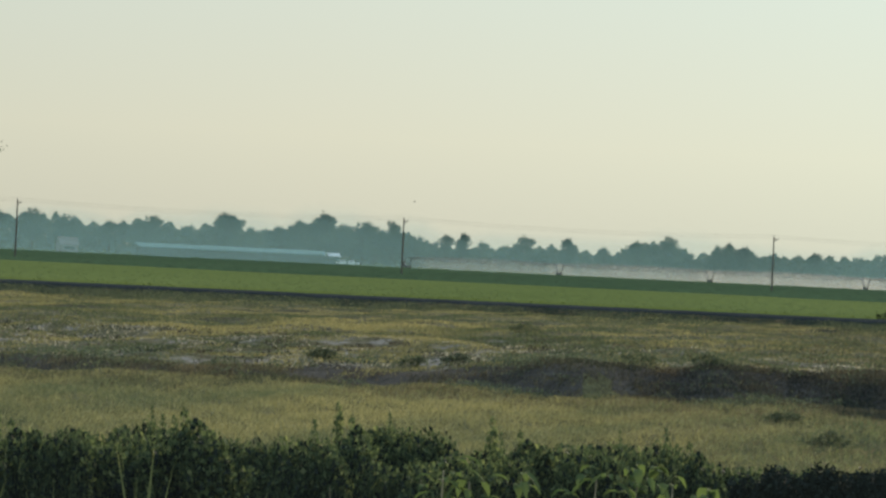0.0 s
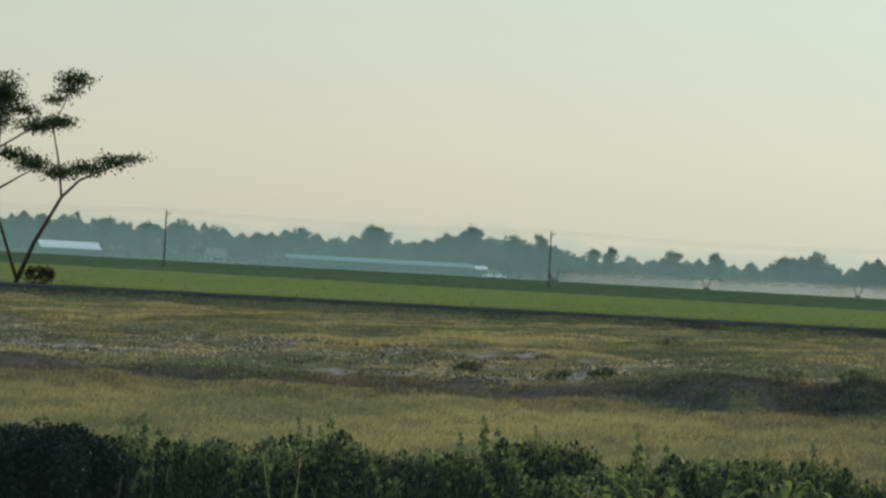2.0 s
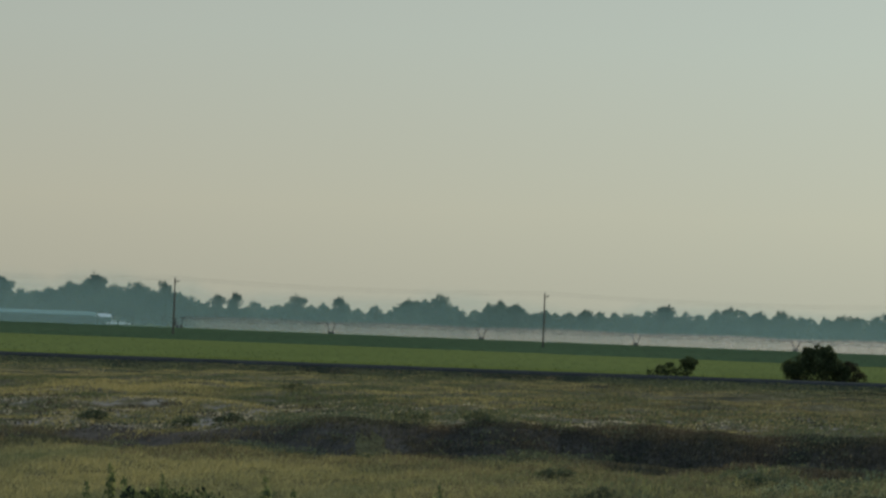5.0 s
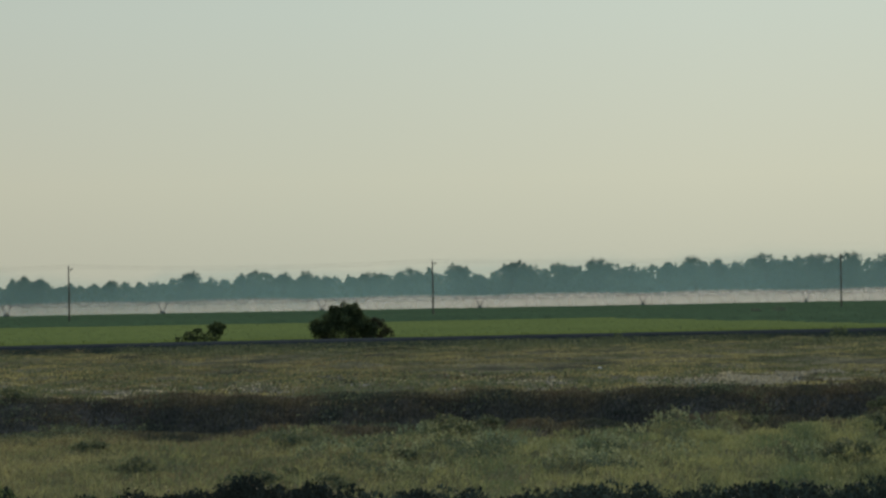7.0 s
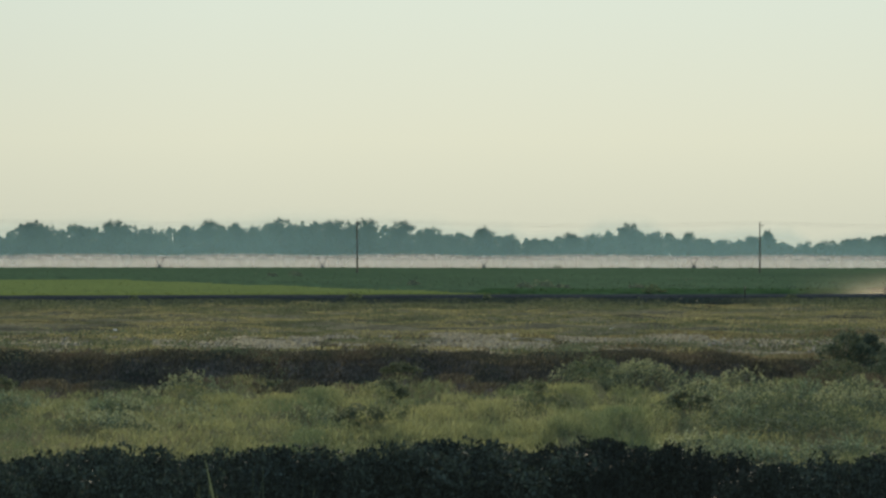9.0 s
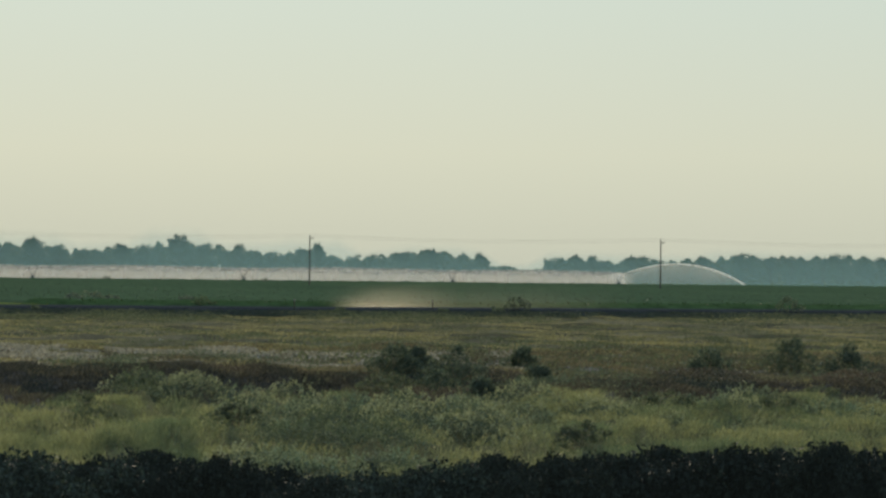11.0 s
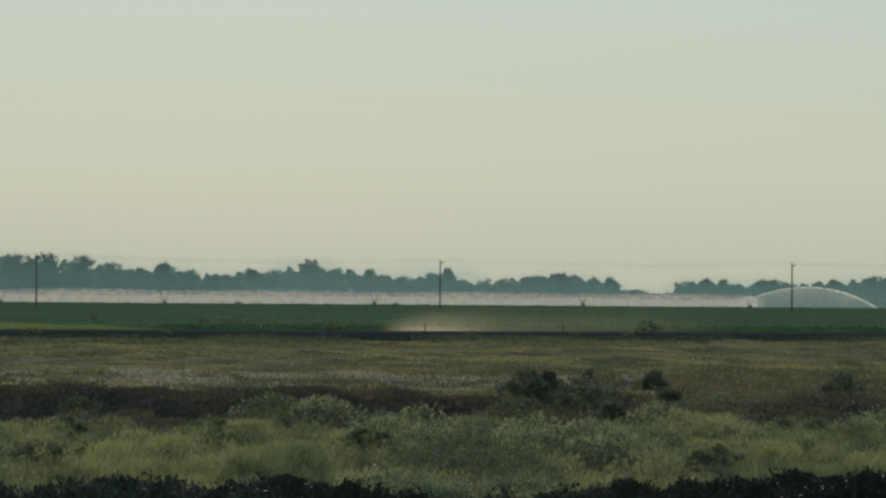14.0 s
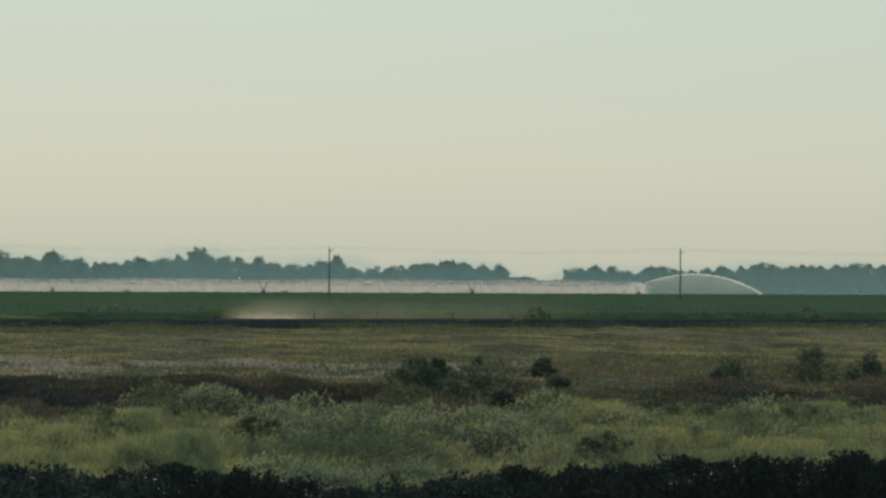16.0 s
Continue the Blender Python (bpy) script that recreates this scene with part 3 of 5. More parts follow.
def build_meadow():
    # near meadow: paler towards the farm, olive towards the weedy end
    def two_tone(n, d0, d1, name, make, pale, plain, label, seed=None, low=-9.0, scale=0.1):
        t, d = scatter(n, d0, d1)
        light = rng.random(n) < np.clip((-7 - t) / 4, 0, 1)
        brown = rng.random(n) < 0.45 * np.exp(-((t + 6.5) / 5.0) ** 2)
        v = np.zeros(n)
        if d0 < 60:      # little grows on the bank's foot, and none under the heaped weeds
            few = (d > foot_edge(t)) & (rng.random(n) < 0.93)
            few |= in_heap(t, d) & (rng.random(n) < 0.5)
            t, d, light, v, brown = t[~few], d[~few], light[~few], v[~few], brown[~few]
        if seed is not None:
            keep, v = clumped(t, d, scale, low, seed)
            if seed == 21.0:      # the bare strip above the bank carries little grass
                keep &= ~((t > 0) & (t < 14) & (d > 101) & (d < 121) & (v < 0.2))
            t, d, light, v, brown = t[keep], d[keep], light[keep], v[keep], brown[keep]
        for which, mat in ((light & ~brown, pale), (~light & ~brown, plain), (brown, M_BROWNWEED)):
            stuff(name, make(ground_point(t, d)[which], v[which]), mat, label)

    two_tone(64000, 50, 90.5, "meadow_grass", lambda p, v: blades(p, 0.09 + 0.11 * rng.random(len(p)), 0.010, 1.3, 8, 0.42), M_PALEGRASS, M_GRASS, "olive meadow grass going to seed")
    t, d = scatter(46000, 60, 88, 1.0, 22.0)
    ok, v = clumped(t, d, 0.22, -0.05, 9.0)
    ok &= (d < 81 + np.clip((t - 8.0) * 4, 0, 8)) | (rng.random(len(t)) < 0.08)
    ok &= ~in_heap(t, d) & (d < foot_edge(t) - 1)
    t, d, v = t[ok], d[ok], v[ok]
    stuff("tall_grass", blades(ground_point(t, d), 0.12 + 0.28 * np.clip(v, 0, 0.6), 0.008, 1.4, 10, 0.45), M_GRASS, "tall pale green feathery grass in drifts")
    # pale seed heads nodding over the meadow, which also paint its highlights
    t, d = scatter(48000, 56, 89)
    ok, v = clumped(t, d, 0.35, -0.12, 91.0)
    ok &= ~in_heap(t, d) & (d < foot_edge(t))
    p = ground_point(t, d)[ok]
    p[:, 2] += 0.06 + 0.12 * rng.random(len(p)) + 0.12 * np.clip(v[ok], 0, 1)
    stuff("seed_heads", leaf_quads(p, 0.042, 0.5), M_SEED, "pale nodding seed heads of meadow grass")
    # brown weeds at the foot of the bank, dark ones on it
    t, d = scatter(20000, 81, 94, power=0.7)
    ok, v = clumped(t, d, 0.25, -0.15, 13.0)
    ok &= rng.random(len(t)) < np.where((t > -8) & (t < 15), 0.25, 0.6)
    t2, d2 = scatter(36000, 82, 97, -14.0, 17.0, power=0.8)
    grown = (d2 > foot_edge(t2)) & (rng.random(len(t2)) < np.interp(t2, [-14, -7.5], [0.02, 1.0]))
    t2, d2 = t2[grown], d2[grown]
    stuff("dark_weeds", blades(ground_point(t2, d2), 0.13, 0.014, 1.2, 7, 0.4), M_DARKWEED, "dark withered weeds spreading below the bank", "weeds")
    stuff("brown_weeds", blades(ground_point(t, d)[ok], 0.17, 0.014, 0.8, 8, 0.4), M_BROWNWEED, "brown withered weeds at the bank's foot", "weeds")
    t, d = scatter(16000, 90, 97.0)
    ok = rng.random(len(t)) < np.interp(t, [-14, -7.5], [0.12, 1.0])
    stuff("bank_weeds", blades(ground_point(t, d - 0.3)[ok], 0.14, 0.018, 0.8, 7, 0.35), M_DARKWEED, "dark brown withered weeds on the ditch bank", "weeds")
    t, d = scatter(9000, 88, 99, -9.0, 16.0)
    ok, v = clumped(t, d, 0.5, 0.05, 67.0)
    stuff("bank_grass", blades(ground_point(t, d)[ok], 0.13, 0.014, 1.3, 7, 0.35), M_BROWNWEED, "brown grass tufts breaking the ditch bank's face")
    t, d = scatter(1500, 88, 100)
    ok, v = clumped(t, d, 0.3, 0.08, 63.0)
    p = ground_point(t, d)[ok]
    stuff("bank_tussocks", leaf_quads(np.repeat(p, 70, 0) + np.c_[rng.normal(0, 0.34, (70 * len(p), 1)), rng.normal(0, 0.25, (70 * len(p), 1)), rng.uniform(0.0, 0.30, 70 * len(p))], 0.07, 0.45), M_DITCHWEED, "dark green tussocks hanging over the bank", "weeds")
    # low dark clods, and green weeds, over the broken ground; clods also paint furrow shade
    t, d = scatter(2600, 95, 128)
    ok, v = clumped(t, d, 0.4, -0.02, 71.0)
    p = ground_point(t, d)[ok]
    stuff("clods", leaf_quads(np.repeat(p, 14, 0) + np.c_[rng.normal(0, 0.42, (14 * len(p), 1)), rng.normal(0, 0.16, (14 * len(p), 1)), rng.uniform(0.0, 0.13, 14 * len(p))], 0.12, 0.45), M_DARKWEED, "low dark clods, roots and painted furrow shade on broken ground", "clods")
    # silvery weeds heaped in soft mounds at the weedy end, with darker ones among them
    spots = []
    while len(spots) < 74:
        th, dd = rng.uniform(7.2, 14.6), rng.uniform(56, 92)
        if in_heap(th, dd) and noise.noise((th * 1.4, dd * 0.16, 29.0)) > -0.32:
            rad = rng.uniform(0.45, 1.05)
            spots.append((th, dd, rad, rad * rng.uniform(0.5, 0.8) * (0.6 if dd < 66 else 1.0)))
    spots += [(rng.uniform(14.2, 21.5), rng.uniform(70, 90), rng.uniform(0.3, 0.7), rng.uniform(0.15, 0.35)) for _ in range(60)]
    spots += [(rng.uniform(-1.5, 7.4), rng.uniform(66, 83), rng.uniform(0.25, 0.6), rng.uniform(0.12, 0.26)) for _ in range(14)]
    spots += [(rng.uniform(-6.5, 1.0), rng.uniform(64, 84), rng.uniform(0.35, 0.8), rng.uniform(0.2, 0.42)) for _ in range(34)]
    # dark cores and pale sprigs put the mounds' shade and lit tops into colour
    stuff("mound_weeds", heaps(spots, 0.065, 1000), M_DITCHWEED, "grey-green leaves under silvery weed mounds, coloured dark for shade", "weeds")
    stuff("silvery_weeds", sprigs([p for i, p in enumerate(spots) if i % 6], 0.06, 105, 0.22), M_SILVERWEED, "feathery silvery green weeds heaped in soft mounds", "weeds")
    stuff("grey_weeds", sprigs(spots[::6], 0.06, 90, 0.22), M_WEED, "feathery darker green weeds among silvery mounds", "weeds")
    # small blue-green weeds over the broken ground towards the farm
    spots = [(rng.uniform(-24, -9), rng.uniform(88, 113), rng.uniform(0.2, 0.5), rng.uniform(0.12, 0.32)) for _ in range(170)]
    stuff("broken_ground_weeds", heaps(spots, 0.08, 500), M_SOFTWEED, "small blue-green weeds on broken bare ground", "weeds")
    t, d = scatter(42000, 91, 107, 10.3, 21.5)
    ok, v = clumped(t, d, 0.33, -0.06, 37.0)
    p = ground_point(t, d)[ok]
    top = np.clip((v[ok] + 0.06) * 1.1, 0, 0.4) * np.clip((t[ok] - 10.3) / 1.5, 0, 1)
    p[:, 2] += top * (1 - 0.8 * rng.random(len(p)) ** 1.6)
    stuff("ditch_growth", leaf_quads(p, 0.095, 0.5), M_DARKWEED, "dull brownish weeds filling the broken ditch", "weeds")
    # thin dry grass, then the long yellow grass
    two_tone(48000, 95, 130, "dry_grass", lambda p, v: blades(p, 0.11, 0.017, 1.2, 6, 0.26), M_PALESTRAW, M_STRAW, "thin yellowed grass between pale bare patches", 21.0, 0.02, 0.55)
    two_tone(76000, 120, 214, "yellow_grass", lambda p, v: blades(p, 0.08 + 0.14 * np.clip(v + 0.25, 0, 1), 0.026, 1.4, 6, 0.4), M_PALESTRAW, M_STRAW, "long yellow summer grass", 33.0, -0.40, 0.09)
    t, d = scatter(20000, 97, 128, 4.0, 22.0)
    ok = rng.random(len(t)) < np.clip((t - 5) / 7, 0, 1)
    ok &= ~((t < 12.5) & (d > 101) & (d < 119) & (rng.random(len(t)) < 0.75))
    t, d = t[ok], d[ok]
    stuff("dry_grass", blades(ground_point(t, d), 0.16, 0.018, 0.8, 5, 0.3), M_BROWNWEED, "thin brown grass among ditch weeds")
    # verge weeds: pale ones first, dark ones down in the road ditch
    for n, d0, d1, low, mat, label in ((17000, 186, 222, -0.04, M_SOFTWEED, "pale grey-green flowering weeds along the verge"), (20000, 217, 246, -0.28, M_DIMWEED, "dark weeds in the road ditch"), (2600, 206, 244, 0.0, M_WEED, "dark green weeds along the road ditch")):
        t, d = scatter(n, d0, d1)
        ok, v = clumped(t, d, 0.09, low, 44.0)
        p = ground_point(t, d)[ok]
        stuff("verge_weeds", leaf_quads(np.repeat(p, 6, 0) + np.c_[rng.normal(0, 0.3, (6 * len(p), 2)), rng.uniform(0.0, 0.5, 6 * len(p))], 0.14, 0.5), mat, label, "weeds")
    # dull tufts hiding the foot of the road bank here and there
    t, d = scatter(7000, 236, 247.2)
    ok, v = clumped(t, d, 0.07, -0.1, 47.0)
    ok &= t < -7
    stuff("bank_tufts", blades(ground_point(t, d)[ok], 0.46, 0.04, 1.1, 9, 0.5), M_BROWNWEED, "dull brown tufts at the road bank's foot")
    # low tussocks breaking up the meadow
    t, d = scatter(5200, 98, 225)
    ok, v = clumped(t, d, 0.06, 0.12, 55.0)
    p = ground_point(t, d)[ok]
    stuff("tussocks", leaf_quads(np.repeat(p, 26, 0) + np.c_[rng.normal(0, 0.75, (26 * len(p), 1)), rng.normal(0, 0.3, (26 * len(p), 1)), rng.uniform(0.0, 0.2, 26 * len(p))], 0.13, 0.45), M_SOFTWEED, "low green tussocks in dry grass", "weeds")
    # the bare strip above the bank, littered with pale straw
    t, d = scatter(26000, 101, 121, 0.0, 14.0)
    ok, v = clumped(t, d, 0.42, -0.02, 83.0)
    p = ground_point(t, d)[ok] + np.array([0, 0, 0.10])
    stuff("pale_stubble", leaf_quads(p, 0.17, 0.4), M_STUBBLE, "pale straw lying in broken strips above a bank", "stubble")
    # pale stubble and chaff on the bare ground
    t, d = scatter(42000, 97, 126)
    ok, v = clumped(t, d, 0.5, 0.02, 77.0)
    p = ground_point(t, d)[ok] + np.array([0, 0, 0.04])
    stuff("pale_stubble", leaf_quads(p, 0.13, 0.4), M_STUBBLE, "pale dry stubble lying on bare ground", "stubble")


build_meadow()


# ---- shrubs and trees ----
def shrub(name, place, lumps, n, size, leaf_mat, stems=5, label="", category="shrub", group="", slim=0.55, stem_mat=None, droop=0.0):
    """A shrub: stems from its base into a heap of leafy lumps."""
    root = new(name)
    root.location = place
    tagged(root, label, category, group)
    shape = list(lumps)
    for x, y, z, a, b, c in lumps:
        for u in unit(6):
            k = rng.uniform(0.25, 0.5)
            shape.append((x + u[0] * a * 0.95, y + u[1] * b * 0.95, max(c * k, z + abs(u[2]) * c * 0.95), a * k, b * k, c * k))
    stems_to, lumps = lumps, shape
    part("foliage", quads_mesh("foliage", leaf_quads(lump_points(lumps, n), size, slim, droop), leaf_mat), root)
    for k in range(stems):
        l = stems_to[k % len(stems_to)]
        g = Geo()
        b = rng.normal(0, 0.08, 2) * max(1.0, l[3])
        top = np.array([l[0], l[1], l[2] + 0.3 * l[5]]) + rng.normal(0, 0.15, 3) * l[3]
        m1 = np.array([b[0], b[1], 0]) * 0.5 + top * 0.5 + rng.normal(0, 0.06, 3) * l[3]
        r = 0.012 + 0.012 * l[5]
        g.tube([(b[0], b[1], -0.1), m1, top], [r * 1.3, r, r * 0.4], 5)
        part("stem", g.mesh("stem", stem_mat or M_BARK, True), root)
    return root


def tree_meshes(h, seed_shape):
    """Trunk with limbs, and crown, of a broad field tree; seed_shape picks how it grows."""
    lumps = []
    w = h * seed_shape[0]
    g = Geo()
    g.tube([(0, 0, -0.3), (0.1, 0.05, h * 0.2), (0.05, -0.1, h * 0.45), (0.2, 0.1, h * 0.8)], [h * 0.028, h * 0.022, h * 0.016, h * 0.005], 7)
    count = seed_shape[1]
    for i in range(count):
        a = 2 * math.pi * i / count + rng.uniform(-0.5, 0.5)
        z = h * rng.uniform(seed_shape[2], 0.86)
        out = w * (0.5 if z < 0.65 * h else 0.3) * rng.uniform(0.4, 1.0)
        r = h * rng.uniform(0.09, 0.16)
        c = np.array([math.cos(a) * out, math.sin(a) * out, z])
        lumps.append((*c, r * 1.25, r * 1.25, min(r, h - z)))
        b = np.array([0.05, 0, min(z * 0.7, h * 0.5)])
        g.tube([b, b * 0.5 + c * 0.5 + (0, 0, h * 0.02), c], [h * 0.01, h * 0.007, h * 0.002], 5)
    lumps.append((0.0, 0.0, h * 0.84, min(h * 0.17, w * 0.2), min(h * 0.17, w * 0.2), h * 0.15))
    lumps.append((0.0, 0.0, h * 0.5, w * 0.32, w * 0.32, h * 0.25))
    tufts = []
    for x, y, z, a, b, c in lumps[:-1]:
        for u in unit(4):
            k = rng.uniform(0.22, 0.42)
            tufts.append((x + u[0] * a, y + u[1] * b, z + abs(u[2]) * c, a * k, b * k, c * k * 1.3))
    pts = lump_points(lumps + tufts, 3800, 0.45)
    pts[:, 2] = np.maximum(pts[:, 2], 0.3)
    return g.mesh("trunk", M_BARK, True), quads_mesh("crown", leaf_quads(pts, h * 0.044, 0.7), M_TREE)


SHAPES = [(0.75, 13, 0.25), (0.9, 15, 0.2), (0.6, 11, 0.3), (0.36, 12, 0.10), (1.1, 16, 0.3), (0.75, 16, 0.08), (0.24, 11, 0.10)]
PROTO_H = 14.0
PROTOS = []


def plant_tree(theta, d, h, shape, label, group):
    """A tree of the wanted height; the first of each shape is built, the others share its meshes."""
    s = h / PROTO_H
    m = Matrix.LocRotScale(Vector(at(theta, d)), Euler((0, 0, rng.uniform(0, 6.28))), Vector((s * rng.uniform(0.9, 1.15),) * 2 + (s,)))
    if PROTOS[shape] is None:
        root = new("field_tree")
        trunk, crown = tree_meshes(PROTO_H, SHAPES[shape])
        part("trunk", trunk, root)
        part("crown", crown, root)
        PROTOS[shape] = root
        root.matrix_basis = Matrix.LocRotScale(Vector(at(theta, d)), Euler((0, 0, rng.uniform(0, 6.28))), None)
        return tagged(root, label, "tree", group)
    return tagged(copy_thing(PROTOS[shape], m), label, "tree", group)


PROTOS = [None] * len(SHAPES)
WOOD_WEST = [(-28.5, 15), (-27.6, 14), (-26.6, 15), (-25.6, 14), (-24.8, 15), (-24.0, 15.5), (-23.5, 14.5), (-23.1, 12.9), (-22.8, 13.1), (-22.2, 15.1), (-21.6, 14.0), (-20.9, 12.2), (-20.2, 15.0), (-19.6, 11.4), (-18.9, 16.9),
             (-18.5, 12.0), (-18.0, 12.5), (-17.7, 15.6), (-17.3, 18.6), (-17.0, 14.6), (-16.6, 16.5), (-16.4, 14.2), (-16.1, 16.5), (-15.7, 11.7), (-15.2, 12.6), (-14.9, 12.0), (-14.6, 10.6), (-13.9, 13.6), (-13.1, 13.5), (-12.5, 10.7), (-11.9, 13.5), (-11.4, 16.0), (-11.0, 10.2)]
WOOD_MIDDLE = [(-10.4, 14.3), (-10.1, 13.3), (-9.6, 11.3), (-8.9, 12.0), (-8.2, 11.5), (-7.6, 14.6), (-7.2, 12.5), (-6.5, 14.9), (-6.0, 13.6), (-5.6, 14.1), (-5.3, 12.5), (-4.5, 13.4), (-3.8, 14.9), (-3.0, 16.0), (-2.7, 12.4), (-2.1, 16.5),
               (-1.8, 15.5), (-1.2, 15.4), (-0.7, 17.0), (-0.4, 15.7), (-0.1, 14.5), (0.6, 15.5), (1.0, 17.1), (1.4, 15.9), (1.7, 15.2), (2.2, 18.4), (2.9, 17.1), (3.2, 17.2), (3.6, 17.9), (4.2, 16.9), (4.7, 14.6), (5.6, 14.8)]
WOOD_EAST = [(5.1, 12.3), (6.0, 12.1), (6.5, 10.7), (7.1, 12.6), (7.5, 12.5), (8.1, 16.4), (8.5, 12.8), (9.1, 12.9), (9.7, 10.4), (10.1, 11.6), (10.45, 13.9), (10.7, 8.9), (11.1, 9.5), (11.4, 9.7), (11.9, 10.6), (12.2, 11.0), (12.4, 11.9), (12.9, 10.5), (13.2, 10.6),
             (14.5, 9.2), (14.8, 10.4), (15.1, 10.2), (15.3, 8.1), (15.8, 10.0), (16.0, 10.0), (16.3, 8.4), (17.0, 9.9), (17.7, 11.6), (18.5, 10.7), (19.3, 11.5), (20.2, 10.5), (21.0, 12), (22.0, 11), (23.0, 12)]


def build_woods():
    i = 0
    for label, wood in (("hazy blue-green broadleaf tree at the wood's edge", WOOD_WEST), ("tall hazy broadleaf tree in a far treeline", WOOD_MIDDLE), ("hazy grove tree beyond the irrigated crop", WOOD_EAST)):
        for theta, h in wood:
            slim = theta > 12.1 and theta < 13.3 or abs(theta - 10.45) < 0.1
            shape = 6 if slim else (5, 3, 5)[i % 3] if -15.5 < theta < -12.2 else (1, 4)[i % 2] if -0.8 < theta < 4.5 else (0, 1, 2, 4, 5)[(i * 7 + int(abs(theta) * 10)) % 5]
            plant_tree(theta, 1300 + rng.uniform(-25, 25), h * (1.02 + 0.02 * rng.random()), shape, label, "treeline trees")
            i += 1
    tops = np.array(WOOD_WEST + WOOD_MIDDLE + WOOD_EAST)
    tops = tops[np.argsort(tops[:, 0])]
    for theta in np.arange(-28.6, 22.8, 0.36):
        if 13.3 < theta < 14.5:
            continue
        i += 1
        h = float(np.interp(theta, tops[:, 0], tops[:, 1])) * rng.uniform(0.82, 0.98)
        if -15.5 < theta < -12.2:      # an open row of single trees before a low wood
            h *= 0.74
        plant_tree(theta + rng.uniform(-0.1, 0.1), 1325 + rng.uniform(-20, 25), h, (0, 1, 2, 4, 5)[i % 5], "hazy broadleaf tree in the closed treeline", "treeline trees")
    # the closed wood between and behind them
    n = 90000
    t = rng.uniform(-29, 23, n)
    env = np.interp(t, tops[:, 0], tops[:, 1]) * 0.88
    bump = np.array([noise.noise((a * 3.2, 0.5, 2.0)) for a in t])
    env = env * (1 + 0.14 * bump + 0.10 * np.sin(t * 23.0 + 3 * bump))
    env = np.where((t > -15.5) & (t < -12.2), env * 0.78, env)
    env = np.where((t > 13.35) & (t < 14.3), 4.6 + 1.2 * bump, env)
    z = env * rng.random(n) ** 0.85 + 0.2
    d = 1335 + rng.uniform(-22, 60, n)
    p = np.stack([d * np.sin(np.radians(t)), d * np.cos(np.radians(t)), z], 1)
    tagged(new("far_woods", quads_mesh("far_woods", leaf_quads(p, 1.9, 0.75), M_TREE)), "closed hazy woodland behind the field trees", "woods", kind="stuff")


build_woods()


def build_haze_sheets():
    """Added sheets imitate haze over wet fields: thick at the ground, thinning upwards."""
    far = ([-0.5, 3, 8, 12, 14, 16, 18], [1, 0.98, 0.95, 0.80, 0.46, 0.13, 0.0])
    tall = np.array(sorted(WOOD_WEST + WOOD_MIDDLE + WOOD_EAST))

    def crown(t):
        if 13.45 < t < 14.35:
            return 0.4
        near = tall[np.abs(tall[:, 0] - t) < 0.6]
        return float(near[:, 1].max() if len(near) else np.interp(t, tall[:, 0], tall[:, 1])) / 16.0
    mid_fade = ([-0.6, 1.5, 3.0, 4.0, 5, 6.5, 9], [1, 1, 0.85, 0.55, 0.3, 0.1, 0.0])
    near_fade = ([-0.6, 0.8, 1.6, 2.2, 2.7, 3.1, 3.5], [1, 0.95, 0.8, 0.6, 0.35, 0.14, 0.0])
    # the nearest sheet, at 12 m, lifts the hedge's blacks like glass glare
    for d, base, (zs, fade), mat in ((1110, 0.37, far, M_HAZESHEET), (292.0, 0.062, mid_fade, M_THINSHEET), (12, 0.035, near_fade, M_THINSHEET)):
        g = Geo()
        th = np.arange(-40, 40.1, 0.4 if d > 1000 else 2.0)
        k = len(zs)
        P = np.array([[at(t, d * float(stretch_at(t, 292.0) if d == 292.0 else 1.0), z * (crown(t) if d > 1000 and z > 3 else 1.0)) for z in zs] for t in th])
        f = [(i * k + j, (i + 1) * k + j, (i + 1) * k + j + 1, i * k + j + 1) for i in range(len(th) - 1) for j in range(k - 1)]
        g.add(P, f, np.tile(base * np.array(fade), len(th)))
        tagged(new("haze", g.mesh("haze", mat, True)), "added upright translucent sheet coloured as haze", "haze", kind="structure")


build_haze_sheets()


# ---- power line ----
POLES = [(-29.3, 606), (-22.47, 610), (-15.92, 617), (-9.63, 633), (-3.46, 645), (3.46, 655), (10.30, 697), (16.27, 708), (22.0, 730)]


